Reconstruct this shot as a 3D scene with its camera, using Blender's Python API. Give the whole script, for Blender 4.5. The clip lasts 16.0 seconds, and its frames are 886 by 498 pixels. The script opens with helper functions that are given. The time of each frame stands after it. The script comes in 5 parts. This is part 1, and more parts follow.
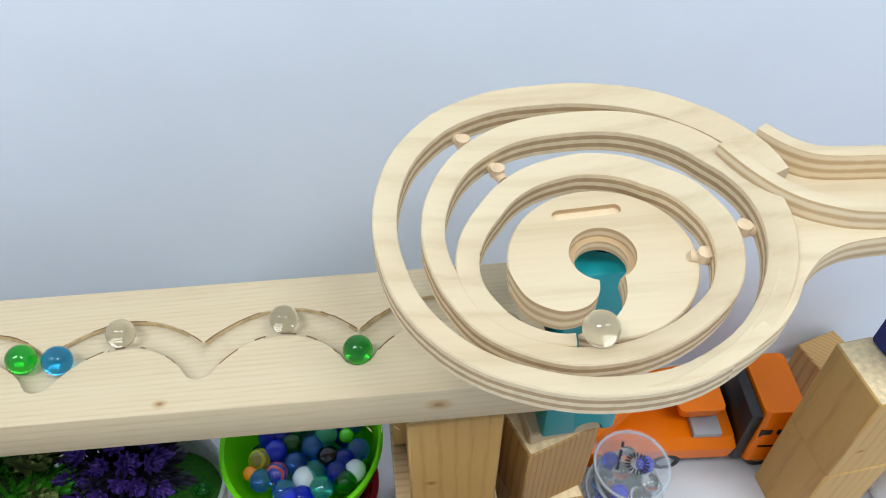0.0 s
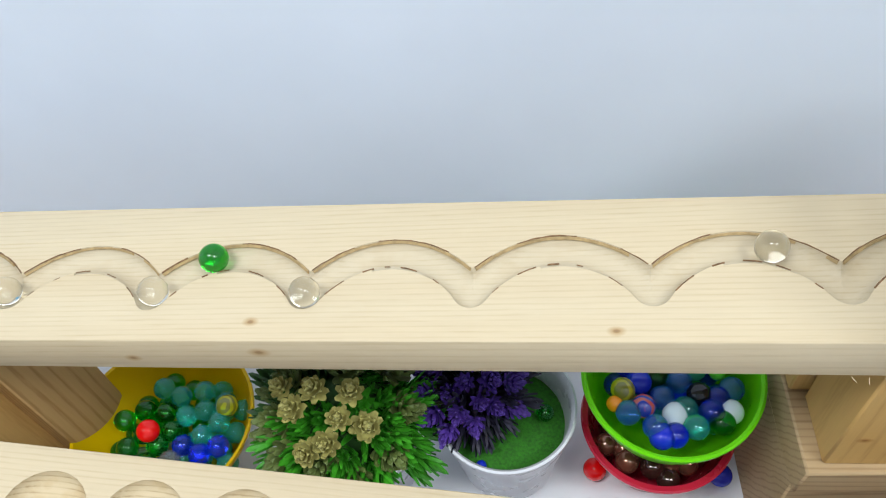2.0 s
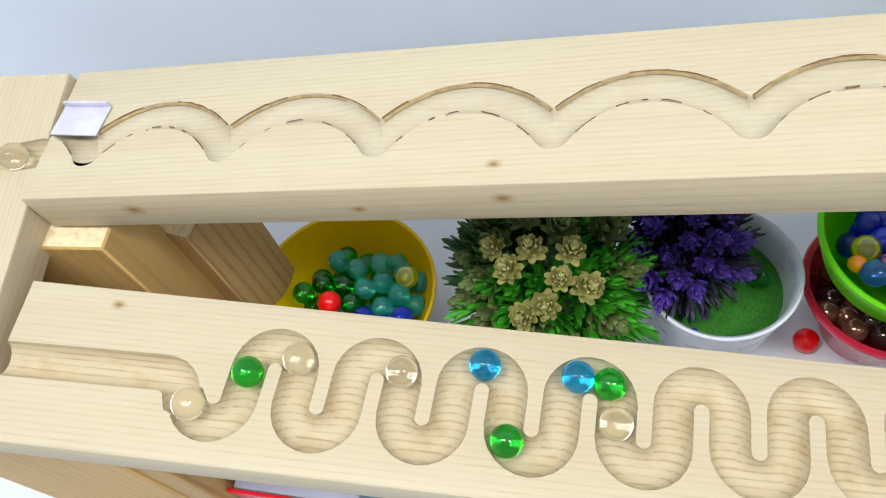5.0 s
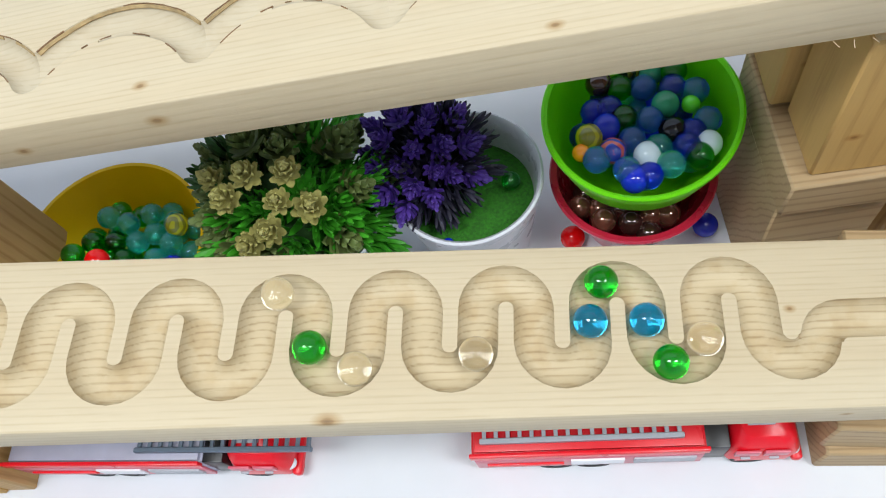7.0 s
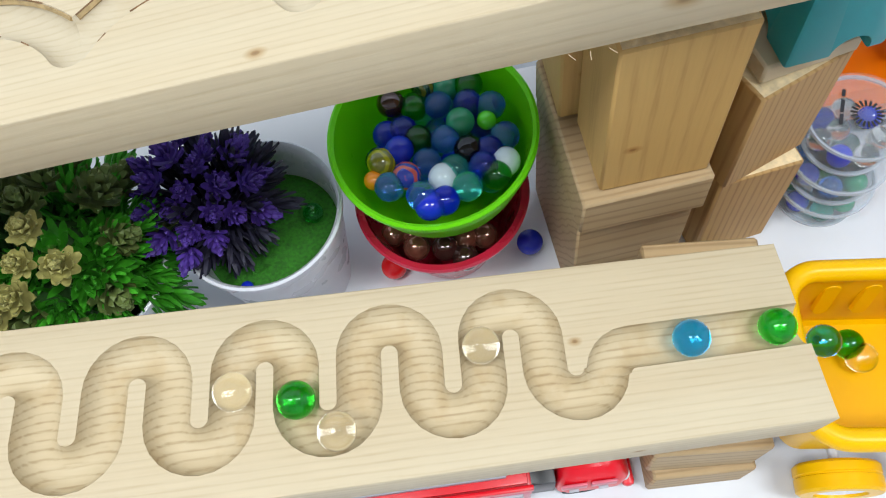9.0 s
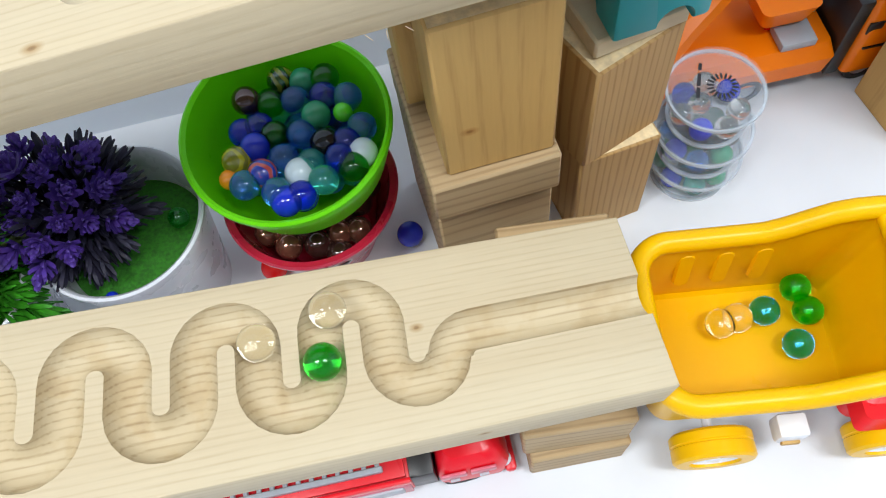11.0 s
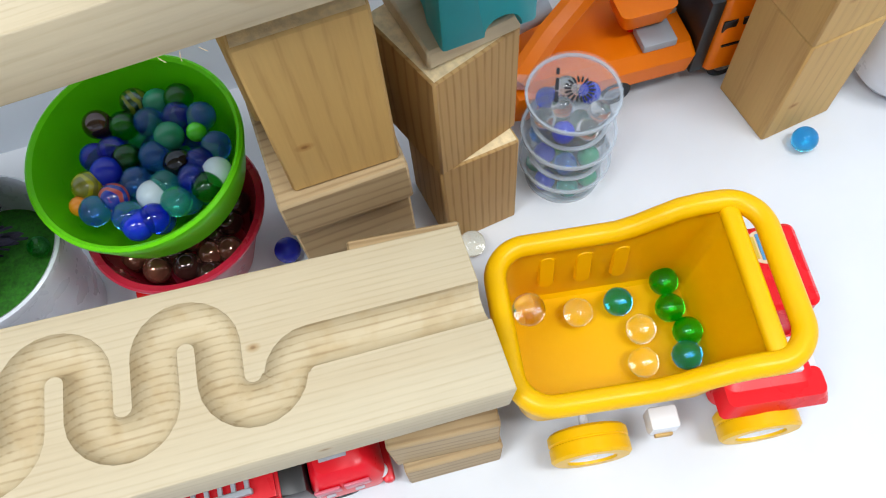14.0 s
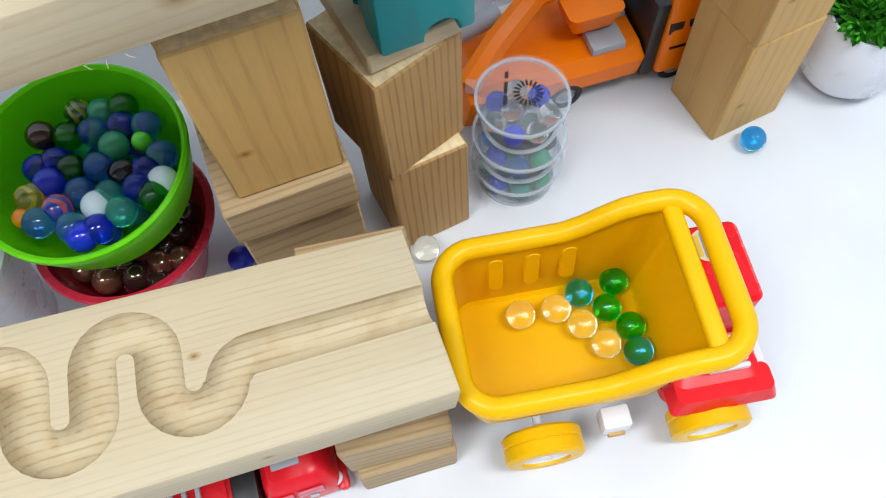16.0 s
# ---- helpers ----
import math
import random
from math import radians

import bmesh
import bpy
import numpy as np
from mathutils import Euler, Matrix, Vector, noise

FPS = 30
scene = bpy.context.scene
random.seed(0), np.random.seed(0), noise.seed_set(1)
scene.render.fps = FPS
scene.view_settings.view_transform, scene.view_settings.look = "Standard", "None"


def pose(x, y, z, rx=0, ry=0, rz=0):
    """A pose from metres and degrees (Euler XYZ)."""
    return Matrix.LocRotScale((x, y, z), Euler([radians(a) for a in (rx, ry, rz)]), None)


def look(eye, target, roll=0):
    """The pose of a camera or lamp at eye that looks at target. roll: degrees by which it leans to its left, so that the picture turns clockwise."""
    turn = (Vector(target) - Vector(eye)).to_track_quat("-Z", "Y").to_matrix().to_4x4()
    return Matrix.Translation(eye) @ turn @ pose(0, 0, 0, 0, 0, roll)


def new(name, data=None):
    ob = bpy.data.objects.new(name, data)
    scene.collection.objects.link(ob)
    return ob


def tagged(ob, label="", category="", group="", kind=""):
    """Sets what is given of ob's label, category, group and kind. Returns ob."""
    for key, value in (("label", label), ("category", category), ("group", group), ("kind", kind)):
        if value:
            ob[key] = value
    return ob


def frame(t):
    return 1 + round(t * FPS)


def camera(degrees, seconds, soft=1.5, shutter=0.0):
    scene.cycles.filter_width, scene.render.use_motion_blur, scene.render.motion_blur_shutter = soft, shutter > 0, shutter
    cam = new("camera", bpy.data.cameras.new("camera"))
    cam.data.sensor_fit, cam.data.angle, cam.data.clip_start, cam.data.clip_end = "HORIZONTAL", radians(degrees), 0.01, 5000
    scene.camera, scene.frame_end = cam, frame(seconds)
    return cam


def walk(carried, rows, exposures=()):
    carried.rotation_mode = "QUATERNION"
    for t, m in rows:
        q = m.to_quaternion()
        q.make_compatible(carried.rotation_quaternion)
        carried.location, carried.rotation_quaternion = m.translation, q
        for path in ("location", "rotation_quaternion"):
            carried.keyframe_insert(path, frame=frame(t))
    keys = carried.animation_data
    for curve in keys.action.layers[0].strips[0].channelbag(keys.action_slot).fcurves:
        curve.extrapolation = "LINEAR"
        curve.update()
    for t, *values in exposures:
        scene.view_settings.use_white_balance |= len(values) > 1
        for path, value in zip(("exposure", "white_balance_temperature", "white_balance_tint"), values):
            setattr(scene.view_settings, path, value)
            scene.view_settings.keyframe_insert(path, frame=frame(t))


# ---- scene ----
cam = camera(60.0, 16.0, soft=1.1)
PATH = [
    (0, (0.03, -0.116, 0.564), (0.147, 1.256, -0.887), 0.8),
    (0.5, (-0.001, -0.11, 0.554), (0.016, 1.216, -0.942), -2.2),
    (1, (-0.039, -0.104, 0.545), (-0.113, 1.181, -0.986), -5.0),
    (1.5, (-0.071, -0.092, 0.538), (-0.226, 1.158, -1.016), -6.7),
    (2, (-0.117, -0.083, 0.531), (-0.366, 1.12, -1.047), -8.6),
    (2.5, (-0.165, -0.077, 0.527), (-0.498, 1.074, -1.075), -10.6),
    (3, (-0.2, -0.077, 0.519), (-0.58, 1.045, -1.092), -12.2),
    (3.2, (-0.213, -0.08, 0.519), (-0.599, 1.037, -1.095), -12.2),
    (5.3, (-0.192, -0.094, 0.492), (-0.616, 0.853, -1.218), -21.0),
    (5.5, (-0.185, -0.093, 0.49), (-0.6, 0.835, -1.233), -21.9),
    (6, (-0.158, -0.094, 0.482), (-0.515, 0.818, -1.262), -21.7),
    (6.5, (-0.12, -0.093, 0.467), (-0.452, 0.795, -1.293), -22.3),
    (7, (-0.096, -0.101, 0.464), (-0.357, 0.782, -1.311), -20.2),
    (7.5, (-0.072, -0.096, 0.454), (-0.245, 0.783, -1.335), -16.8),
    (8, (-0.049, -0.088, 0.445), (-0.175, 0.796, -1.345), -15.3),
    (8.5, (-0.043, -0.081, 0.438), (-0.135, 0.803, -1.353), -14.5),
    (9, (-0.032, -0.077, 0.431), (-0.091, 0.804, -1.363), -13.6),
    (9.5, (-0.019, -0.08, 0.429), (-0.045, 0.798, -1.368), -12.8),
    (9.7, (-0.015, -0.082, 0.428), (-0.037, 0.798, -1.368), -12.9),
    (12, (0.037, -0.091, 0.417), (0.15, 0.765, -1.387), -8.5),
    (12.5, (0.048, -0.093, 0.417), (0.179, 0.762, -1.386), -7.9),
    (13, (0.054, -0.095, 0.417), (0.196, 0.759, -1.385), -7.4),
    (13.5, (0.058, -0.097, 0.418), (0.21, 0.758, -1.384), -7.2),
    (14, (0.059, -0.099, 0.418), (0.22, 0.756, -1.383), -7.3),
    (14.5, (0.059, -0.1, 0.419), (0.23, 0.751, -1.383), -6.9),
    (15, (0.061, -0.102, 0.42), (0.24, 0.749, -1.381), -6.7),
    (15.5, (0.062, -0.103, 0.421), (0.255, 0.748, -1.379), -6.3),
    (16, (0.072, -0.105, 0.417), (0.292, 0.749, -1.377), -5.1),
]
walk(cam, [(t, look(eye, target, roll)) for t, eye, target, roll in PATH],
     [(0, -0.4), (1, -0.4), (2, -0.2), (3, -0.2), (5.5, -0.17), (6.5, -0.25), (8.5, -0.28), (9.5, -0.15), (12, -0.2), (14.5, -0.22), (16, -0.25)])

# ---------------------------------------------------------------- light
world = bpy.data.worlds.new("room_light")
scene.world = world
world.use_nodes = True
world.node_tree.nodes["Background"].inputs[0].default_value = (0.82, 0.91, 1.0, 1)
world.node_tree.nodes["Background"].inputs[1].default_value = 0.22


def ceiling_lamp(x, y, z, long, wide, watts):
    data = bpy.data.lights.new("ceiling_panel_light", "AREA")
    data.shape, data.size, data.size_y, data.energy = "RECTANGLE", long, wide, watts
    data.color = (0.93, 0.975, 1.0)
    ob = new("ceiling_panel_light", data)
    ob.matrix_world = pose(x, y, z)
    return ob


ceiling_lamp(-0.60, -0.32, 1.62, 0.7, 0.35, 18.5)
ceiling_lamp(0.66, -0.42, 1.62, 0.7, 0.35, 19.0)


# ---------------------------------------------------------------- materials
def material(name, rough=0.5, metal=0.0, coat=0.0, spec=0.5):
    m = bpy.data.materials.new(name)
    m.use_nodes = True
    b = m.node_tree.nodes["Principled BSDF"]
    b.inputs["Roughness"].default_value = rough
    b.inputs["Metallic"].default_value = metal
    b.inputs["Coat Weight"].default_value = coat
    b.inputs["Specular IOR Level"].default_value = spec
    return m, m.node_tree.nodes, m.node_tree.links, b


def ramp(nodes, stops):
    r = nodes.new("ShaderNodeValToRGB")
    e = r.color_ramp.elements
    while len(e) < len(stops):
        e.new(0.5)
    for el, (p, c) in zip(e, stops):
        el.position, el.color = p, (*c, 1)
    return r


def wood(name, light, dark, scale=1.0, rough=0.55, axis="x", knots=(), contrast=1.0, period=0.0026, tilt=0.9, burn=0.0, flat=0.5):
    """Sawn softwood: growth rings lying nearly flat, so that they run in wide bands over a face and in close lines
    round a routed groove; fine fibres, a slow drift of colour and the knots given as (x, y, z, radius)."""
    m, N, L, b = material(name, rough, spec=0.3)
    tc = N.new("ShaderNodeTexCoord")
    info = N.new("ShaderNodeObjectInfo")
    add = N.new("ShaderNodeVectorMath")
    add.operation = "ADD"
    L.new(tc.outputs["Object"], add.inputs[0])
    mul = N.new("ShaderNodeVectorMath")
    mul.operation = "MULTIPLY"
    mul.inputs[1].default_value = (3.1, 1.7, 2.3)
    comb = N.new("ShaderNodeCombineXYZ")
    for i in range(3):
        L.new(info.outputs["Random"], comb.inputs[i])
    L.new(comb.outputs[0], mul.inputs[0])
    L.new(mul.outputs[0], add.inputs[1])
    mp = N.new("ShaderNodeMapping")
    mp.inputs["Scale"].default_value = {"x": (0.06, 1, 1), "y": (1, 0.06, 1), "z": (1, 1, 0.06)}[axis]
    L.new(add.outputs[0], mp.inputs[0])

    def noise_at(sc, detail=2.0):
        n = N.new("ShaderNodeTexNoise")
        n.inputs["Scale"].default_value, n.inputs["Detail"].default_value = sc, detail
        L.new(mp.outputs[0], n.inputs["Vector"])
        return n.outputs[0]

    def calc(op, a, c):
        n = N.new("ShaderNodeMath")
        n.operation = op
        for k, v in enumerate((a, c)):
            if isinstance(v, (int, float)):
                n.inputs[k].default_value = v
            else:
                L.new(v, n.inputs[k])
        return n.outputs[0]

    slow, fine = noise_at(28 * scale), noise_at(700 * scale, 3)
    dot = N.new("ShaderNodeVectorMath")
    dot.operation = "DOT_PRODUCT"
    L.new(add.outputs[0], dot.inputs[0])
    dot.inputs[1].default_value = {"x": (0.004, tilt, flat), "y": (tilt, 0.004, flat), "z": (0.97, tilt, 0.004)}[axis]
    phase = calc("ADD", calc("MULTIPLY", dot.outputs["Value"], 6.2832 / period), calc("MULTIPLY", slow, 14.0))
    ring = calc("POWER", calc("ADD", calc("MULTIPLY", calc("SINE", phase, 0), 0.5), 0.5), 3.0)
    tone = calc("SUBTRACT", calc("ADD", calc("MULTIPLY", fine, 0.55), 0.42), calc("MULTIPLY", ring, 0.36 * contrast))
    d = [light[i] + (dark[i] - light[i]) * contrast for i in range(3)]
    r = ramp(N, [(0.22, [c * 0.86 for c in d]), (0.40, d), (0.60, light), (0.85, [min(1, c * 1.06) for c in light])])
    L.new(tone, r.inputs[0])
    tint = ramp(N, [(0.35, (0.90, 0.85, 0.78)), (0.65, (1, 1, 1))])
    L.new(slow, tint.inputs[0])
    m1 = N.new("ShaderNodeMix")
    m1.data_type, m1.blend_type = "RGBA", "MULTIPLY"
    m1.inputs["Factor"].default_value = 0.7
    L.new(r.outputs[0], m1.inputs["A"])
    L.new(tint.outputs[0], m1.inputs["B"])
    out = m1.outputs["Result"]
    for x, y, z, rad in knots:
        far = N.new("ShaderNodeVectorMath")
        far.operation = "SUBTRACT"
        L.new(tc.outputs["Object"], far.inputs[0])
        far.inputs[1].default_value = (x, y, z)
        sq = N.new("ShaderNodeVectorMath")
        sq.operation = "MULTIPLY"
        L.new(far.outputs[0], sq.inputs[0])
        sq.inputs[1].default_value = (1.35 / rad, 2.1 / rad, 2.1 / rad)
        le = N.new("ShaderNodeVectorMath")
        le.operation = "LENGTH"
        L.new(sq.outputs[0], le.inputs[0])
        wob = calc("ADD", le.outputs["Value"], calc("MULTIPLY", calc("SUBTRACT", fine, 0.5), 0.7))
        kr = ramp(N, [(0.0, (0.34, 0.22, 0.12)), (0.12, (0.46, 0.31, 0.17)), (0.2, (0.72, 0.58, 0.42)), (0.5, (1, 1, 1))])
        L.new(calc("MULTIPLY", wob, 0.2), kr.inputs[0])
        m2 = N.new("ShaderNodeMix")
        m2.data_type, m2.blend_type = "RGBA", "MULTIPLY"
        m2.inputs["Factor"].default_value = 0.85
        L.new(out, m2.inputs["A"])
        L.new(kr.outputs[0], m2.inputs["B"])
        out = m2.outputs["Result"]
    if burn:
        patch = N.new("ShaderNodeTexNoise")
        patch.inputs["Scale"].default_value, patch.inputs["Detail"].default_value = 75, 5
        L.new(tc.outputs["Object"], patch.inputs["Vector"])
        pr = ramp(N, [(0.50, (1, 1, 1)), (0.62, (0.80, 0.66, 0.45)), (0.74, (0.55, 0.38, 0.20))])
        L.new(patch.outputs[0], pr.inputs[0])
        m3 = N.new("ShaderNodeMix")
        m3.data_type, m3.blend_type = "RGBA", "MULTIPLY"
        m3.inputs["Factor"].default_value = burn
        L.new(out, m3.inputs["A"])
        L.new(pr.outputs[0], m3.inputs["B"])
        out = m3.outputs["Result"]
    L.new(out, b.inputs["Base Color"])
    bump = N.new("ShaderNodeBump")
    bump.inputs["Strength"].default_value, bump.inputs["Distance"].default_value = 0.3, 0.0005
    L.new(tone, bump.inputs["Height"])
    L.new(bump.outputs[0], b.inputs["Normal"])
    return m


def plain(name, colour, rough=0.4, metal=0.0, coat=0.0, vary=0.06, scale=60.0, bump=0.0, spec=0.5):
    """A painted or moulded surface with faint mottling, uneven gloss and optional fine relief."""
    m, N, L, b = material(name, rough, metal, coat, spec)
    tc = N.new("ShaderNodeTexCoord")
    n = N.new("ShaderNodeTexNoise")
    n.inputs["Scale"].default_value = scale
    n.inputs["Detail"].default_value = 4
    L.new(tc.outputs["Object"], n.inputs["Vector"])
    lo, hi = [max(0, c * (1 - vary)) for c in colour], [min(1, c * (1 + vary)) for c in colour]
    r = ramp(N, [(0.3, lo), (0.7, hi)])
    L.new(n.outputs[0], r.inputs[0])
    L.new(r.outputs[0], b.inputs["Base Color"])
    rr = N.new("ShaderNodeMapRange")
    rr.inputs["To Min"].default_value, rr.inputs["To Max"].default_value = max(0.02, rough - 0.07), min(1, rough + 0.07)
    L.new(n.outputs[0], rr.inputs["Value"])
    L.new(rr.outputs[0], b.inputs["Roughness"])
    if bump:
        bp = N.new("ShaderNodeBump")
        bp.inputs["Strength"].default_value, bp.inputs["Distance"].default_value = bump, 0.001
        L.new(n.outputs[0], bp.inputs["Height"])
        L.new(bp.outputs[0], b.inputs["Normal"])
    return m


def glass(name, colour, rough=0.015, ior=1.5, weight=1.0):
    m, N, L, b = material(name, rough)
    b.inputs["Base Color"].default_value = (*colour, 1)
    b.inputs["Transmission Weight"].default_value = weight
    b.inputs["IOR"].default_value = ior
    return m


def swirl_glass(name, a, c):
    """Marble glass with a coloured band turning through it."""
    m, N, L, b = material(name, 0.04)
    tc = N.new("ShaderNodeTexCoord")
    w = N.new("ShaderNodeTexWave")
    w.inputs["Scale"].default_value, w.inputs["Distortion"].default_value = 70, 6
    L.new(tc.outputs["Object"], w.inputs["Vector"])
    r = ramp(N, [(0.35, a), (0.6, c)])
    L.new(w.outputs[0], r.inputs[0])
    L.new(r.outputs[0], b.inputs["Base Color"])
    b.inputs["Transmission Weight"].default_value = 0.45
    b.inputs["Coat Weight"].default_value = 1.0
    return m


LIGHT, LATE = (0.595, 0.495, 0.335), (0.475, 0.365, 0.215)
PINE_LOW = wood("pine_planed_low", LIGHT, LATE, contrast=0.5, knots=((0.003, 0.0145, 0, 0.0018), (-0.434, 0.0445, 0, 0.0026), (-0.047, -0.0035, 0, 0.0011), (-0.19, -0.026, 0, 0.0040), (0.02, -0.028, -0.01, 0.002)))
PINE_UP = wood("pine_planed_up", LIGHT, LATE, contrast=0.5, knots=((-0.085, 0.0875, 0, 0.0024), (-0.249, 0.095, 0, 0.0024), (-0.313, 0.086, -0.016, 0.0028), (-0.246, 0.085, -0.010, 0.0035), (-0.43, 0.087, -0.012, 0.0045), (0.045, 0.0805, -0.012, 0.0045)))
PINE_GROOVE = wood("pine_routed", (0.60, 0.50, 0.33), (0.34, 0.235, 0.115), contrast=0.6, period=0.0030, burn=0.3, tilt=0.85, flat=0.55)
PINE_GROOVE_UP = wood("pine_routed_up", (0.57, 0.49, 0.35), (0.45, 0.35, 0.21), contrast=0.5, burn=0.12)
TOAST_SHADE = plain("toasted_shaded_pine", (0.40, 0.28, 0.13), 0.8, vary=0.25, scale=260)
SCORCH = plain("scorched_pine", (0.20, 0.11, 0.05), 0.8, vary=0.4, scale=300)
PINE_Y = wood("pine_planed_cross", LIGHT, LATE, axis="y", contrast=0.5, knots=((-0.02, 0.13, 0, 0.002),))
BLOCK = wood("pine_offcut", (0.60, 0.375, 0.13), (0.44, 0.25, 0.075), axis="z", period=0.008, tilt=0.35, contrast=0.55, knots=((0.012, 0.0, 0.03, 0.0025),))
BLOCK_PALE = wood("pine_offcut_pale", (0.48, 0.345, 0.19), (0.35, 0.235, 0.12), axis="x", period=0.004, contrast=0.8)
BEECH = wood("brown_timber", (0.52, 0.325, 0.13), (0.38, 0.21, 0.07), axis="z", period=0.004, tilt=0.5, contrast=0.8)
PLY = wood("birch_ply_face", (0.645, 0.545, 0.375), (0.57, 0.465, 0.30), scale=0.5, contrast=0.7, period=0.02)
WALL = plain("painted_wall", (0.80, 0.86, 0.95), 0.75, vary=0.03, scale=7, bump=0.05)
TABLE = plain("white_laminate_table", (0.74, 0.755, 0.79), 0.35, vary=0.025, scale=18)
CEIL = plain("ceiling_paint", (0.82, 0.82, 0.8), 0.85, vary=0.02, scale=5)
FLOOR = plain("floor_vinyl", (0.42, 0.36, 0.3), 0.5, vary=0.1, scale=6)
YELLOW = plain("yellow_plastic", (1.0, 0.55, 0.0), 0.3, vary=0.03, scale=25, spec=0.3)
RED = plain("red_plastic", (0.82, 0.004, 0.010), 0.28, coat=0.0, vary=0.05, spec=0.3)
REDMET = plain("red_paint", (0.80, 0.008, 0.02), 0.3, coat=0.1, vary=0.05, spec=0.35)
ORANGE = plain("orange_plastic", (1.0, 0.21, 0.0), 0.35, vary=0.04, spec=0.3)
BLACK = plain("black_plastic", (0.012, 0.012, 0.014), 0.35, vary=0.2)
GREY = plain("grey_plastic", (0.42, 0.44, 0.48), 0.4, vary=0.06)
LILAC = plain("lilac_grey_plastic", (0.46, 0.46, 0.58), 0.4, vary=0.08)
DGREY = plain("slate_grey_plastic", (0.13, 0.17, 0.22), 0.4, vary=0.08)
WHITEP = plain("white_plastic", (0.82, 0.82, 0.85), 0.3, vary=0.02)
CERAM = plain("white_pot_plastic", (0.74, 0.76, 0.82), 0.28, vary=0.02, coat=0.2)
TEAL = plain("teal_paint", (0.0, 0.29, 0.33), 0.4, vary=0.06)
LIME = plain("lime_plastic", (0.20, 0.80, 0.008), 0.3, vary=0.03, spec=0.3)
BUCKET = plain("crimson_plastic", (0.52, 0.015, 0.045), 0.28, vary=0.05, coat=0.3)
DISH = plain("mustard_plastic", (0.76, 0.52, 0.0), 0.32, vary=0.04, spec=0.3)
RUBBER = plain("tyre_black", (0.02, 0.02, 0.022), 0.6, vary=0.2)
NAVY = plain("navy_cloth", (0.015, 0.02, 0.16), 0.8, vary=0.2, bump=0.3)
MOSS = plain("green_felt", (0.025, 0.16, 0.008), 0.9, vary=0.35, scale=500, bump=0.8)
END_GRAIN = plain("rough_sawn_end", (0.86, 0.69, 0.42), 0.9, vary=0.16, scale=260, bump=0.8, spec=0.2)
CHIP = plain("bare_ply_chip", (0.68, 0.52, 0.34), 0.8, vary=0.12, scale=180)
INK = plain("black_print", (0.02, 0.02, 0.025), 0.6, vary=0.1)
CLEARP = bpy.data.materials.new("clear_polypropylene")
CLEARP.use_nodes = True
CP_N, CP_L = CLEARP.node_tree.nodes, CLEARP.node_tree.links
CP_N["Principled BSDF"].inputs["Base Color"].default_value = (0.86, 0.92, 0.97, 1)
CP_N["Principled BSDF"].inputs["Roughness"].default_value = 0.2
CP_CLEAR, CP_MIX = CP_N.new("ShaderNodeBsdfTransparent"), CP_N.new("ShaderNodeMixShader")
CP_CLEAR.inputs[0].default_value = (0.98, 0.99, 1.0, 1)
CP_MIX.inputs[0].default_value = 0.075
CP_L.new(CP_CLEAR.outputs[0], CP_MIX.inputs[1])
CP_L.new(CP_N["Principled BSDF"].outputs[0], CP_MIX.inputs[2])
CP_L.new(CP_MIX.outputs[0], CP_N["Material Output"].inputs[0])
TAPE = plain("milky_tape", (0.62, 0.58, 0.72), 0.25, vary=0.08, scale=150)
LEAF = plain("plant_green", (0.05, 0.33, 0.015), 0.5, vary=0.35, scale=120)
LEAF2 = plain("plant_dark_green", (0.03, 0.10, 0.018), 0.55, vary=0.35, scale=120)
SUCC = plain("succulent_beige_green", (0.36, 0.33, 0.10), 0.6, vary=0.3, scale=150)
SUCC2 = plain("succulent_olive", (0.12, 0.165, 0.04), 0.6, vary=0.3, scale=150)
PURPLE = plain("flower_purple", (0.075, 0.03, 0.27), 0.6, vary=0.35, scale=150)
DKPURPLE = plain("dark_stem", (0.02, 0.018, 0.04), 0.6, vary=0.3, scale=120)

G_CLEAR = glass("clear_glass", (0.98, 0.96, 0.88))
G_GREEN = glass("green_glass", (0.015, 0.60, 0.03))
G_CYAN = glass("cyan_glass", (0.03, 0.54, 0.92))
G_BLUE = glass("blue_glass", (0.015, 0.08, 1.0), weight=0.88)
G_SKY = glass("pale_blue_glass", (0.09, 0.40, 1.0), weight=0.88)
G_DGREEN = glass("deep_green_glass", (0.01, 0.40, 0.03), weight=0.9)
G_AQUA = glass("aqua_glass", (0.08, 0.70, 0.58), weight=0.85)
G_SMOKE = glass("smoky_glass", (0.30, 0.34, 0.33), weight=0.7)
O_WHITE = plain("milk_white_glass", (0.66, 0.80, 0.86), 0.08, coat=0.15, vary=0.04)
O_BLACK = plain("black_glass", (0.006, 0.008, 0.015), 0.05, coat=0.15)
O_JADE = plain("jade_glass", (0.03, 0.30, 0.15), 0.07, coat=0.15, vary=0.2)
O_BROWN = plain("copper_glass", (0.30, 0.12, 0.075), 0.12, metal=0.6, coat=1.0, vary=0.2, scale=200)
O_DBROWN = plain("dark_copper_glass", (0.06, 0.025, 0.02), 0.1, metal=0.4, coat=1.0)
O_RED = plain("red_glass", (0.85, 0.004, 0.004), 0.06, coat=0.15, vary=0.1)
O_BLUE = plain("solid_blue_glass", (0.01, 0.03, 0.55), 0.06, coat=0.15, vary=0.1)
O_LIME = plain("lime_bead", (0.10, 0.75, 0.02), 0.2, coat=0.5)
O_ORANGE = plain("orange_bead", (0.9, 0.30, 0.01), 0.2, coat=0.5)
S_YELLOW = swirl_glass("yellow_swirl_glass", (0.80, 0.76, 0.02), (0.38, 0.38, 0.03))
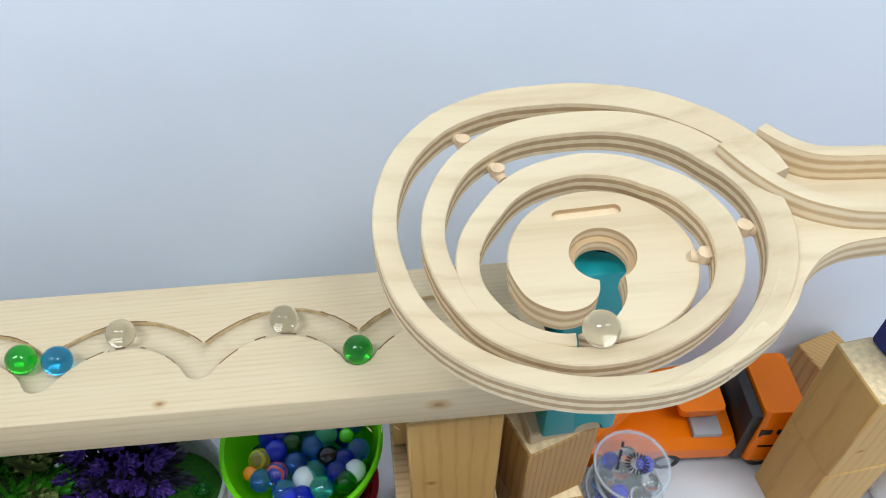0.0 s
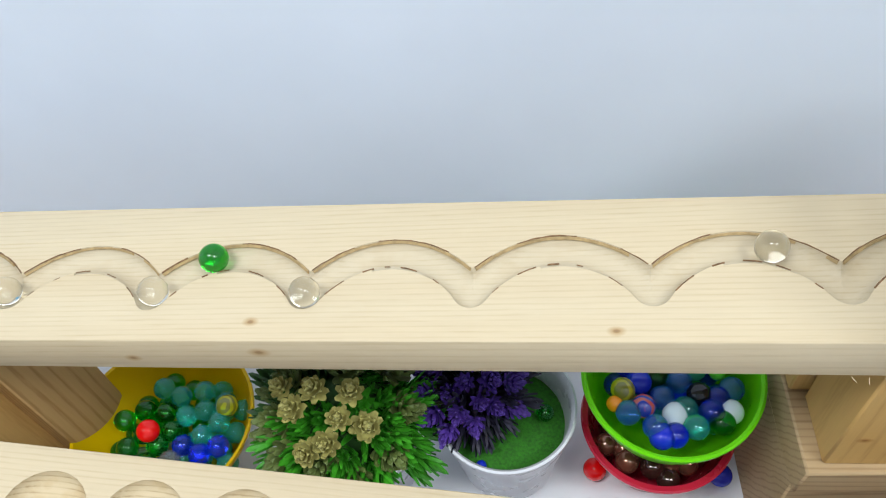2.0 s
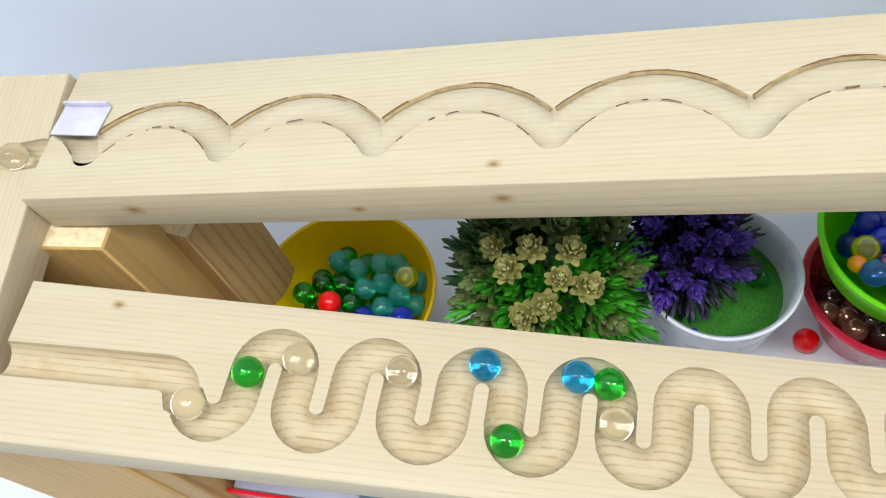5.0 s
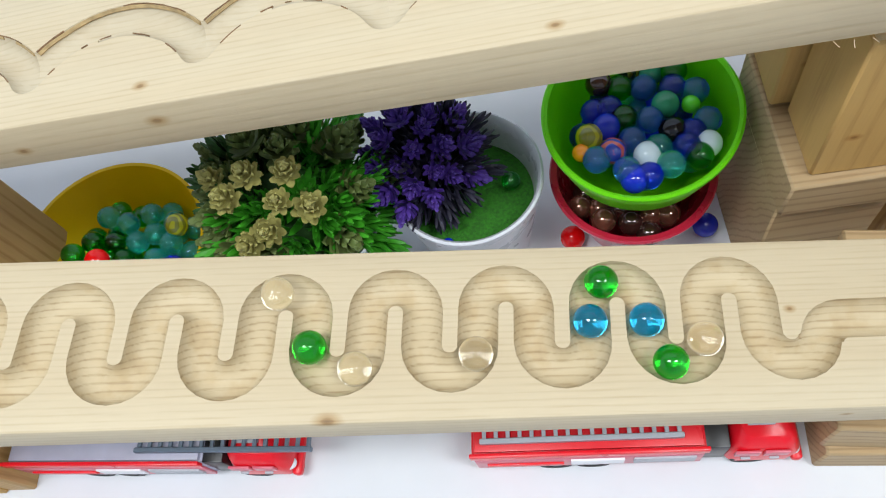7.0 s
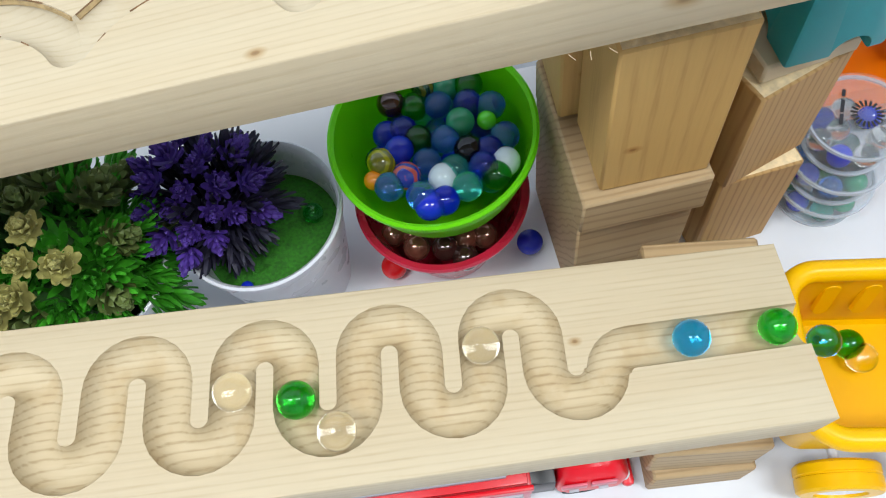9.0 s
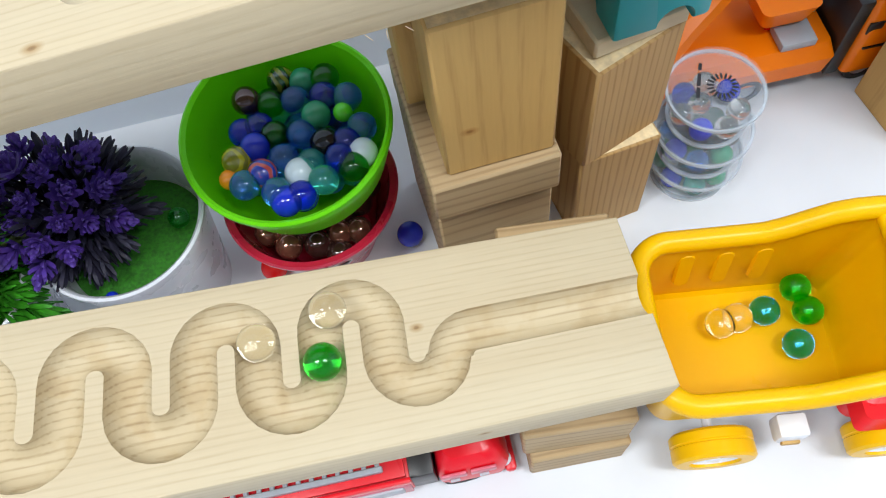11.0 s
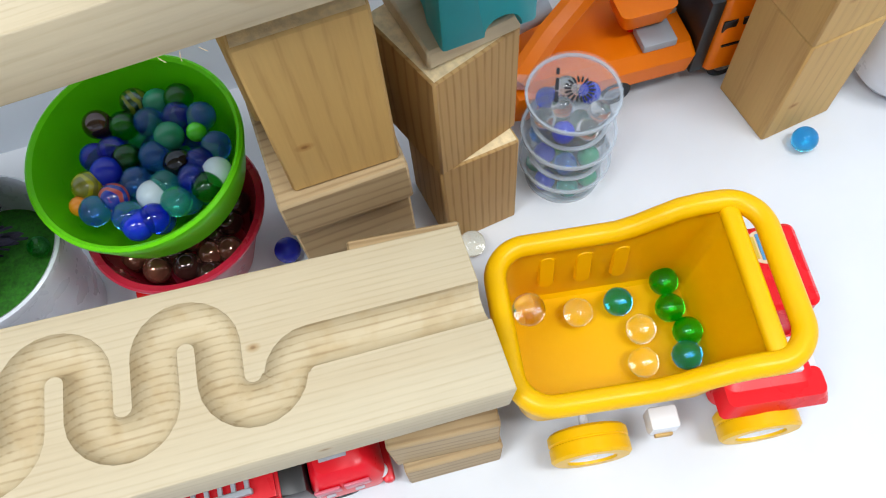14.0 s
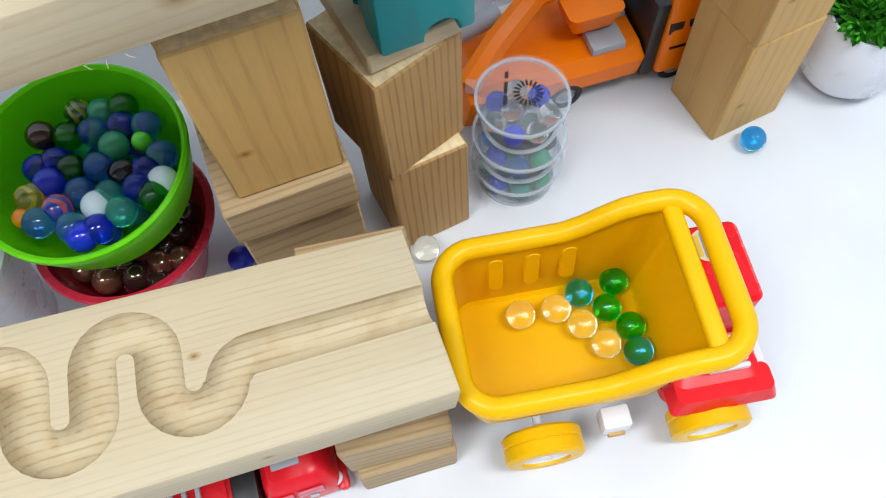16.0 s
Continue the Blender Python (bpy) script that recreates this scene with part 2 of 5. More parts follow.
S_PINK = swirl_glass("pink_blue_swirl_glass", (0.9, 0.14, 0.12), (0.03, 0.07, 0.6))


def shine_through(m, colour, share):
    """Thin moulded plastic that lets some light through."""
    N, L = m.node_tree.nodes, m.node_tree.links
    tr, mix = N.new("ShaderNodeBsdfTranslucent"), N.new("ShaderNodeMixShader")
    tr.inputs[0].default_value = (*colour, 1)
    mix.inputs[0].default_value = share
    L.new(N["Principled BSDF"].outputs[0], mix.inputs[1])
    L.new(tr.outputs[0], mix.inputs[2])
    L.new(mix.outputs[0], N["Material Output"].inputs[0])


shine_through(YELLOW, (1.0, 0.64, 0.0), 0.12)
shine_through(LIME, (0.25, 0.9, 0.01), 0.3)
shine_through(DISH, (0.95, 0.58, 0.0), 0.25)
S_GREEN = swirl_glass("green_swirl_glass", (0.34, 0.38, 0.04), (0.02, 0.13, 0.03))


# ---------------------------------------------------------------- mesh helpers
def link(name, bm, mat, parent=None, label="", smooth=True, angle=40):
    me = bpy.data.meshes.new(name)
    bm.normal_update()
    bm.to_mesh(me)
    bm.free()
    for x in (mat if isinstance(mat, (list, tuple)) else [mat]):
        me.materials.append(x)
    if smooth:
        me.shade_smooth()
        me.set_sharp_from_angle(angle=radians(angle))
    ob = new(name, me)
    if parent is not None:
        ob.parent = parent
    if label:
        ob["label"] = label
    return ob


def part(name, bm, mat, parent, label=""):
    return link(name, bm, mat, parent, label)


def thing(name, m, label, category, group="", kind=""):
    e = new(name)
    e.empty_display_size = 0.01
    e.matrix_world = m
    return tagged(e, label, category, group, kind)


def box(sx, sy, sz, at=(0, 0, 0), bevel=0.0015, segs=2, m=None, jitter=0.0):
    """A block centred on at in x and y, standing on at in z."""
    bm = bmesh.new()
    bmesh.ops.create_cube(bm, size=1)
    for v in bm.verts:
        v.co = Vector((v.co.x * sx, v.co.y * sy, (v.co.z + 0.5) * sz))
        if jitter:
            v.co += Vector((random.uniform(-1, 1), random.uniform(-1, 1), random.uniform(-1, 1))) * jitter
    if bevel:
        bmesh.ops.bevel(bm, geom=bm.edges[:], offset=bevel, segments=segs, profile=0.5, affect="EDGES")
    bmesh.ops.transform(bm, matrix=Matrix.Translation(at) @ (m or Matrix()), verts=bm.verts)
    return bm


def join(*bms):
    out = bmesh.new()
    for b in bms:
        me = bpy.data.meshes.new("tmp")
        b.to_mesh(me)
        b.free()
        out.from_mesh(me)
        bpy.data.meshes.remove(me)
    return out


def moved(bm, m):
    bmesh.ops.transform(bm, matrix=m, verts=bm.verts)
    return bm


def lathe(profile, segs=48, at=(0, 0, 0)):
    """Turns a profile of (radius, height) round z; closed at a radius of zero."""
    bm = bmesh.new()
    rows = []
    for r, h in profile:
        if r < 1e-6:
            rows.append([bm.verts.new((at[0], at[1], at[2] + h))])
        else:
            rows.append([bm.verts.new((at[0] + r * math.cos(2 * math.pi * i / segs), at[1] + r * math.sin(2 * math.pi * i / segs), at[2] + h)) for i in range(segs)])
    for a, b in zip(rows, rows[1:]):
        for i in range(segs):
            j = (i + 1) % segs
            if len(a) == 1 and len(b) == 1:
                continue
            if len(a) == 1:
                bm.faces.new((a[0], b[i], b[j]))
            elif len(b) == 1:
                bm.faces.new((a[i], b[0], a[j]))
            else:
                bm.faces.new((a[i], b[i], b[j], a[j]))
    bmesh.ops.recalc_face_normals(bm, faces=bm.faces)
    return bm


def ball(r, segs=32, rings=20, at=(0, 0, 0)):
    bm = bmesh.new()
    bmesh.ops.create_uvsphere(bm, u_segments=segs, v_segments=rings, radius=r)
    return moved(bm, Matrix.Translation(at))


def cyl(r, h, at=(0, 0, 0), segs=24, axis="z", bevel=0.0, r2=None):
    bm = bmesh.new()
    bmesh.ops.create_cone(bm, cap_ends=True, segments=segs, radius1=r, radius2=r if r2 is None else r2, depth=h)
    if bevel:
        rim = [e for e in bm.edges if abs(e.verts[0].co.z - e.verts[1].co.z) < 1e-7]
        bmesh.ops.bevel(bm, geom=rim, offset=bevel, segments=2, profile=0.5, affect="EDGES")
    if axis == "x":
        moved(bm, Matrix.Rotation(math.pi / 2, 4, "Y"))
    if axis == "y":
        moved(bm, Matrix.Rotation(math.pi / 2, 4, "X"))
    return moved(bm, Matrix.Translation(at))


def tube(points, r, segs=12, closed=False):
    """A round bar along a line of points."""
    bm = bmesh.new()
    pts = [Vector(p) for p in points]
    n, rows = len(pts), []
    for i, p in enumerate(pts):
        a = pts[(i - 1) % n] if closed or i else p
        b = pts[(i + 1) % n] if closed or i < n - 1 else p
        d = (b - a).normalized()
        side = d.cross(Vector((0, 0, 1)))
        side = side.normalized() if side.length > 1e-4 else Vector((1, 0, 0))
        up = side.cross(d)
        rows.append([bm.verts.new(p + (side * math.cos(2 * math.pi * k / segs) + up * math.sin(2 * math.pi * k / segs)) * r) for k in range(segs)])
    for i in range(n if closed else n - 1):
        a, b = rows[i], rows[(i + 1) % n]
        for k in range(segs):
            l = (k + 1) % segs
            bm.faces.new((a[k], a[l], b[l], b[k]))
    if not closed:
        bm.faces.new(rows[0][::-1])
        bm.faces.new(rows[-1])
    bmesh.ops.recalc_face_normals(bm, faces=bm.faces)
    return bm


def cut(ob, cutters, mat):
    """Routs grooves out of a solid: each cutter is taken off in turn, and the cut takes the material mat."""
    ob.data.materials.append(mat)
    for bm in cutters:
        me = bpy.data.meshes.new("cutter")
        for f in bm.faces:
            f.material_index = 0
        bm.to_mesh(me)
        bm.free()
        me.materials.append(mat)
        c = new("cutter", me)
        c.matrix_world = ob.matrix_world.copy()
        mod = ob.modifiers.new("rout", "BOOLEAN")
        mod.operation, mod.solver, mod.object, mod.material_mode = "DIFFERENCE", "EXACT", c, "TRANSFER"
        mod.use_self = True
        res = bpy.data.meshes.new_from_object(ob.evaluated_get(bpy.context.evaluated_depsgraph_get()))
        ob.modifiers.clear()
        old = ob.data
        ob.data = res
        bpy.data.meshes.remove(old)
        bpy.data.objects.remove(c)
        bpy.data.meshes.remove(me)
    ob.data.shade_smooth()
    ob.data.set_sharp_from_angle(angle=radians(35))
    return ob


def prism(outline, h, bevel=0.0):
    """An upright slab from a flat outline, z from -h to 0."""
    bm = bmesh.new()
    vs = [bm.verts.new((x, y, 0)) for x, y in outline]
    f = bm.faces.new(vs)
    top = bmesh.ops.extrude_face_region(bm, geom=[f])["geom"]
    bmesh.ops.translate(bm, vec=(0, 0, -h), verts=[v for v in top if isinstance(v, bmesh.types.BMVert)])
    bmesh.ops.recalc_face_normals(bm, faces=bm.faces)
    if bevel:
        rim = [e for e in bm.edges if abs(e.verts[0].co.z - e.verts[1].co.z) < 1e-7]
        bmesh.ops.bevel(bm, geom=rim, offset=bevel, segments=2, profile=0.5, affect="EDGES")
    return bm


def ribbon(centre, w, z0, z1, bevel=0.0012):
    """A flat band of width w along a line of (x, y), standing from z0 to z1, with eased edges."""
    bm = bmesh.new()
    n, rows = len(centre), []
    prof = [(-w / 2, z0), (-w / 2, z1 - bevel), (-w / 2 + bevel * 0.3, z1 - bevel * 0.3), (-w / 2 + bevel, z1),
            (w / 2 - bevel, z1), (w / 2 - bevel * 0.3, z1 - bevel * 0.3), (w / 2, z1 - bevel), (w / 2, z0)]
    for i, (x, y) in enumerate(centre):
        a, b = centre[max(0, i - 1)], centre[min(n - 1, i + 1)]
        dx, dy = b[0] - a[0], b[1] - a[1]
        l = math.hypot(dx, dy)
        nx, ny = -dy / l, dx / l
        rows.append([bm.verts.new((x + nx * o, y + ny * o, zz)) for o, zz in prof])
    for a, b in zip(rows, rows[1:]):
        for k in range(len(prof)):
            l = (k + 1) % len(prof)
            bm.faces.new((a[k], a[l], b[l], b[k]))
    bm.faces.new(rows[0][::-1])
    bm.faces.new(rows[-1])
    bmesh.ops.recalc_face_normals(bm, faces=bm.faces)
    return bm


# ---------------------------------------------------------------- the setting
WALL_Y = 0.262


def slab(name, x0, x1, y0, y1, z0, z1, mat, label, category):
    ob = link(name, box(x1 - x0, y1 - y0, z1 - z0, ((x0 + x1) / 2, (y0 + y1) / 2, z0), bevel=0), mat, smooth=False)
    return tagged(ob, label, category, kind="structure")


slab("table", -1.0, 1.1, -0.62, WALL_Y, -0.03, 0.0, TABLE, "white laminate table top standing against the wall", "table")
slab("wall_north", -1.6, 1.6, WALL_Y, WALL_Y + 0.1, -0.75, 1.7, WALL, "pale blue-white painted wall behind the table", "wall")
slab("wall_south", -1.6, 1.6, -2.4, -2.3, -0.75, 1.7, WALL, "pale painted wall closing the room", "wall")
slab("wall_west", -1.7, -1.6, -2.4, WALL_Y + 0.1, -0.75, 1.7, WALL, "pale painted side wall of the room", "wall")
slab("wall_east", 1.6, 1.7, -2.4, WALL_Y + 0.1, -0.75, 1.7, WALL, "pale painted side wall of the room", "wall")
slab("floor", -1.6, 1.6, -2.3, WALL_Y, -0.85, -0.75, FLOOR, "brown vinyl floor under the table", "floor")
slab("ceiling", -1.6, 1.6, -2.3, WALL_Y, 1.7, 1.78, CEIL, "white painted ceiling", "ceiling")
for i, (sx, sy) in enumerate(((-0.95, -0.55), (1.05, -0.55), (-0.95, 0.18), (1.05, 0.18))):
    slab("table_leg_%d" % (i + 1), sx - 0.025, sx + 0.025, sy - 0.025, sy + 0.025, -0.75, -0.03, WHITEP, "white square table leg", "table leg")

# ---------------------------------------------------------------- the lower track
LOW_M = Matrix.Translation((0, 0, 0.145)) @ Matrix.Rotation(math.atan(0.124), 4, "Y")
PITCH = 0.0467
BALL = 0.0073


def lower_line():
    """The serpentine from the run-in at the left end to the straight run-out at the right end, in the plank's own plane."""
    pts = [(-0.50, 0.0125), (-0.402, 0.0133)]
    for a in range(80, -1, -16):
        pts.append((-0.3985 + 0.0108 * math.cos(radians(a)), 0.0025 + 0.0108 * math.sin(radians(a))))
    r = PITCH / 4
    for k in range(8, -1, -1):
        vx = -PITCH * k + 0.0012
        for a in range(180 if k < 8 else 195, 361, 15):
            pts.append((vx + r * math.cos(radians(a)), 0.0042 + r * math.sin(radians(a))))
        if k:
            px = -PITCH * (k - 0.5) + 0.0022
            for a in range(180, -1, -15):
                pts.append((px + r * math.cos(radians(a)), 0.0197 + r * math.sin(radians(a))))
    for a in range(180, 89, -15):
        pts.append((0.0239 + 0.011 * math.cos(radians(a)), -0.0015 + 0.011 * math.sin(radians(a))))
    pts.append((0.15, 0.0095))
    c = math.cos(math.atan(0.124))
    return [(x / c, y) for x, y in pts]


def resample(points, step):
    pts = [Vector(p) for p in points]
    out, carry = [pts[0]], 0.0
    for a, b in zip(pts, pts[1:]):
        d = (b - a).length
        k = step - carry
        while k <= d:
            out.append(a.lerp(b, k / d))
            k += step
        carry = (carry + d) % step
    return out


LOW_LINE = lower_line()


def plank(name, m, x0, x1, yb0, yb1, yf0, yf1, thick, mat, label):
    """A planed board: back edge from yb0 to yb1, front edge from yf0 to yf1, eased long edges, top at z = 0."""
    bm = prism([(x0, yf0), (x1, yf1), (x1, yb1), (x0, yb0)], thick, bevel=0.0007)
    ob = link(name, bm, mat)
    ob.matrix_world = m
    return tagged(ob, label, "marble track")


lower = plank("lower_marble_track", LOW_M, -0.482, 0.0945, 0.0535, 0.045, -0.0255, -0.0285, 0.0225, PINE_LOW,
              "planed pine board with a routed serpentine marble groove")
cut(lower, [tube([(x, y, 0.0003) for x, y in LOW_LINE], 0.0086, 24)], PINE_GROOVE)

# ---------------------------------------------------------------- the upper track
UP_M = Matrix.Translation((0, 0, 0.2585)) @ Matrix.Rotation(-math.atan(0.072), 4, "Y")
UP_CUSPS = [-0.539, -0.460, -0.3825, -0.304, -0.2255, -0.1475, -0.069, 0.0085, 0.086]


def upper_y(x):
    """Slight sideways turn of the board."""
    return 0.0 - 0.012 * (x + 0.07) if x > -0.3 else 0.00276 - 0.03 * (x + 0.3)


def arc(a, b, rise, n=24):
    return [(a + (b - a) * i / n, rise * (1 - (2 * i / n - 1) ** 2) ** 0.86) for i in range(n + 1)]


UP_ARCS = []
for a, b in zip(UP_CUSPS, UP_CUSPS[1:]):
    UP_ARCS.append([(x, 0.1076 + upper_y(x) + h) for x, h in arc(a, b, 0.0232)])
upper = plank("upper_marble_track", UP_M, -0.4885, 0.1, 0.1725, 0.155, 0.0885, 0.079, 0.026, PINE_UP,
              "planed pine board with a routed scalloped marble groove")
UP_LIFT = 0.0022
for line in UP_ARCS:
    cut(upper, [tube([(x, y, UP_LIFT) for x, y in line], 0.0084, 24), moved(ball(0.00846, 26, 18), Matrix.Translation((line[0][0], line[0][1], UP_LIFT + 0.0002)) @ Matrix.Rotation(0.37, 4, "X"))], PINE_GROOVE_UP)
    # a shallower second pass of the router along the falling side
    cut(upper, [tube([(x + 0.0005, y - 0.0045, 0.0066) for x, y in line[9:20]], 0.0084, 24)], PINE_GROOVE_UP)


def scorch_shade_marks(lines, half, drop, seed, stroke, gap, thick):
    """Dark broken strokes along one edge of the scallops: router burns, and painted shade on the back wall."""
    rnd = random.Random(seed)
    bm = bmesh.new()
    for li, line in enumerate(lines):
        run, pause = [], rnd.randint(*gap)
        left = rnd.randint(*stroke)
        for i in range(1, len(line) - 1):
            (xa, ya), (xb, yb) = line[i - 1], line[i + 1]
            d = math.hypot(xb - xa, yb - ya)
            s = 1 if xb > xa else -1
            x, y = line[i][0] - s * (yb - ya) / d * half, line[i][1] + s * (xb - xa) / d * half
            near = min(math.hypot(x - q[0], y - q[1]) for k in (li - 1, li, li + 1) if 0 <= k < len(lines) for q in lines[k])
            good = near > abs(half) - 0.0005 and -0.487 < x < 0.098
            if good and left > 0:
                run.append((x, y, drop + rnd.uniform(-0.0002, 0.0001)))
            left -= 1
            if not good or left <= 0 or i == len(line) - 2:
                if len(run) > 1:
                    bm = join(bm, tube(run, rnd.uniform(*thick), 5))
                run = []
                if left <= -pause:
                    left, pause = rnd.randint(*stroke), rnd.randint(*gap)
    return bm


# tan band: burn and the shade of the steep back wall put into one colour
tagged(part("toasted_wall", scorch_shade_marks(UP_ARCS, 0.0078, -0.0013, 9, (14, 24), (1, 2), (0.0009, 0.0012)), TOAST_SHADE, upper), kind="stuff")
tagged(part("scorched_edge", scorch_shade_marks(UP_ARCS, 0.0081, -0.0002, 3, (4, 10), (2, 7), (0.00025, 0.00045)), SCORCH, upper), kind="stuff")
tagged(part("scorched_edge", scorch_shade_marks(UP_ARCS, -0.0081, 0.0, 5, (2, 4), (1, 3), (0.00025, 0.00042)), SCORCH, upper), kind="stuff")


# ---------------------------------------------------------------- the turning piece at the left end
TURN_SLOPE = 0.155
TURN_M = Matrix.Translation((-0.528, 0.0125, 0.2035)) @ Matrix.Rotation(math.atan(TURN_SLOPE), 4, "X")
turn = link("turning_track", prism([(-0.042, -0.045), (0.038, -0.045), (0.038, 0.158), (-0.042, 0.158)], 0.026, bevel=0.0016), PINE_Y)
turn.matrix_world = TURN_M
tagged(turn, "pine corner board with a curved groove joining both tracks", "marble track")
TURN_LINE = [(0.06, 0.1085), (0.035, 0.1085), (0.015, 0.105), (0.002, 0.095), (-0.005, 0.08), (-0.007, 0.055), (-0.005, 0.03), (0.003, 0.012), (0.016, 0.002), (0.035, 0.0), (0.06, 0.0)]
cut(turn, [tube([(x, y, 0.001) for x, y in TURN_LINE], 0.0088, 20)], PINE_GROOVE)

tape = link("joint_sleeve", join(box(0.030, 0.0195, 0.0012, (0, 0, 0), 0.0005), box(0.029, 0.0016, 0.0045, (0, 0.0095, 0), 0.0006)), TAPE)
tape.matrix_world = UP_M @ Matrix.Translation((-0.472, 0.1365, 0.0002)) @ Matrix.Rotation(radians(-6), 4, "Z")
tagged(tape, "milky translucent plastic strip laid over the joint of the boards", "plastic strip")


# ---------------------------------------------------------------- wooden offcuts that carry the tracks
def block(name, corner, sx, sy, z0, z1, rot, mat, label, bevel=0.0012, jitter=0.0006):
    """A sawn block; corner is the plan of its near left corner."""
    bm = box(sx, sy, z1 - z0, (sx / 2, sy / 2, 0), bevel, 1, jitter=jitter)
    bm.normal_update()
    for f in bm.faces:
        f.material_index = 1 if f.normal.z > 0.6 and f.calc_area() > 1e-4 and z1 - z0 > 0.07 else 0
    ob = link(name, bm, [mat, END_GRAIN])
    ob.matrix_world = pose(corner[0], corner[1], z0, 0, 0, rot)
    return tagged(ob, label, "wood block", "wood offcuts under the tracks")


block("wood_block", (0.0305, 0.0855), 0.0500, 0.040, 0.1282, 0.2225, 2.0, BLOCK, "upright sawn pine block with a rough pale top")
block("wood_block", (0.0215, 0.1285), 0.050, 0.036, 0.1282, 0.2335, 1.0, BLOCK, "upright pine block carrying the upper track")
block("wood_block", (0.0225, 0.0800), 0.060, 0.085, 0.0992, 0.1280, 3.0, BLOCK_PALE, "squat greyish pine block in the support stack")
block("wood_block", (0.0235, 0.0850), 0.058, 0.080, 0.0, 0.0990, 4.0, BLOCK_PALE, "pine block standing on the table under the stack")
block("wood_block", (0.1005, 0.1015), 0.045, 0.048, 0.0, 0.082, 8.0, BEECH, "reddish pine block standing on the table")
block("wood_block", (0.1005, 0.0995), 0.050, 0.050, 0.0822, 0.157, 21.0, BEECH, "turned reddish pine block stacked on another")
ply_piece = block("plywood_piece", (0.1015, 0.1065), 0.046, 0.052, 0.1572, 0.168, 11.0, PLY, "small square of birch plywood on the stack")
block("wood_block", (0.0368, -0.012), 0.052, 0.078, 0.0684, 0.1100, -7.0, BLOCK_PALE, "weathered pine block under the end of the lower track")
block("wood_block", (0.036, -0.0215), 0.053, 0.07, 0.0302, 0.0682, -5.0, BLOCK_PALE, "grey weathered pine block with a cracked side")
block("wood_block", (0.039, -0.0262), 0.0505, 0.075, 0.0, 0.03, -3.0, BLOCK_PALE, "flat pine offcut lying on the table")
block("wood_block", (0.309, 0.1065), 0.0497, 0.0477, 0.0, 0.088, 7.5, BLOCK, "tall pine block standing on the white table")
block("wood_block", (0.3088, 0.1068), 0.0494, 0.0475, 0.0882, 0.176, 8.5, BLOCK, "pine block stacked on an equal one")
block("wood_block", (-0.512, 0.076), 0.058, 0.040, 0.0, 0.1955, 0.0, BLOCK, "sawn pine block with a splintered top edge under the boards")
block("wood_block", (-0.486, 0.121), 0.048, 0.05, 0.0, 0.150, -14.0, BEECH, "brown pine block leaning beside the yellow bowl")
block("wood_block", (-0.572, -0.0155), 0.119, 0.044, 0.0, 0.166, 0.0, BLOCK, "pine block under the start of the lower track")
block("wood_block", (-0.452, -0.0135), 0.019, 0.05, 0.0, 0.150, -1.0, BEECH, "brown pine block beside the lower track's support")
block("wood_block", (-0.57, 0.03), 0.045, 0.06, 0.0, 0.178, 0.0, BLOCK, "pine block carrying the turning board")

# teal toy block with a round well and arches
teal = link("teal_block", box(0.043, 0.05, 0.140, (0, 0, 0), 0.002, 2), TEAL)
teal.matrix_world = pose(0.1265, 0.131, 0.1682, 0, 0, 5)
cut(teal, [cyl(0.0125, 0.10, (0, 0, 0.118), 32), cyl(0.0085, 0.08, (0.006, 0, 0.002), 24, axis="y"), cyl(0.008, 0.08, (0, 0.0, 0.002), 24, axis="x")], TEAL)
tagged(teal, "teal painted wooden block with a round well and arched notches", "toy block")
navy = link("navy_block", box(0.045, 0.045, 0.127, (0, 0, 0), 0.003, 2), NAVY)
navy.matrix_world = pose(0.350, 0.137, 0.1764, 0, 0, 12)
tagged(navy, "dark blue block standing on the tall pine blocks", "toy block")

# ---------------------------------------------------------------- the plywood spiral
SP_C, SP_R, SP_B, SP_W = (0.1094, 0.1191), 0.098, 0.0201, 0.0108
SP_T = 0.0125


# how the hand-sawn band wanders from a true spiral, turn by turn
SP_WANDER = ((0.05, 0.12, 0.20, 0.26, 0.30, 0.35, 0.40, 0.47, 0.52, 0.60, 0.69, 0.735, 0.80, 0.86, 0.98, 1.07, 1.13, 1.18, 1.24, 1.30, 1.36, 1.43, 1.53, 1.58, 1.63, 1.68, 1.73, 1.78, 1.90, 2.02, 2.10, 2.16, 2.22, 2.40, 2.55),
             (-0.004, -0.0058, -0.0050, -0.0028, 0.0008, 0.0040, 0.0035, -0.0006, -0.0027, -0.003, -0.0018, 0.0009, 0.0045, 0.005, 0.0, -0.0045, -0.0028, -0.0012, 0.0, 0.0013, 0.0011, -0.0013, -0.0036, -0.003, 0.0, 0.002, 0.0052, 0.0065, 0.006, -0.003, -0.006, -0.004, -0.0018, -0.003, 0.0))


def sp_z(x, y):
    dx, dy = x - SP_C[0], y - SP_C[1]
    return 0.3039 + 0.3 * math.hypot(dx, dy) + 0.1161 * dx + 0.1288 * dy


def sp_r(v):
    """Outer radius of the band, which winds inwards turn by turn."""
    k = max(0.0, min(1.0, (v - 2.38) / 0.32))
    return sp_base(v) + 0.0135 * k * k * (3 - 2 * k) + 0.0008 * math.exp(-((v - 0.37) / 0.12) ** 2) + 0.0014 * math.exp(-((v - 1.37) / 0.12) ** 2) + 0.002 * math.exp(-((v - 0.81) / 0.07) ** 2)


def sp_base(v):
    wide = 0.0095 * max(0.0, math.cos(2 * math.pi * v)) ** 1.5 if v > 0.6 else 0.0
    return SP_R - SP_B * v + wide + float(np.interp(v, SP_WANDER[0], SP_WANDER[1]))


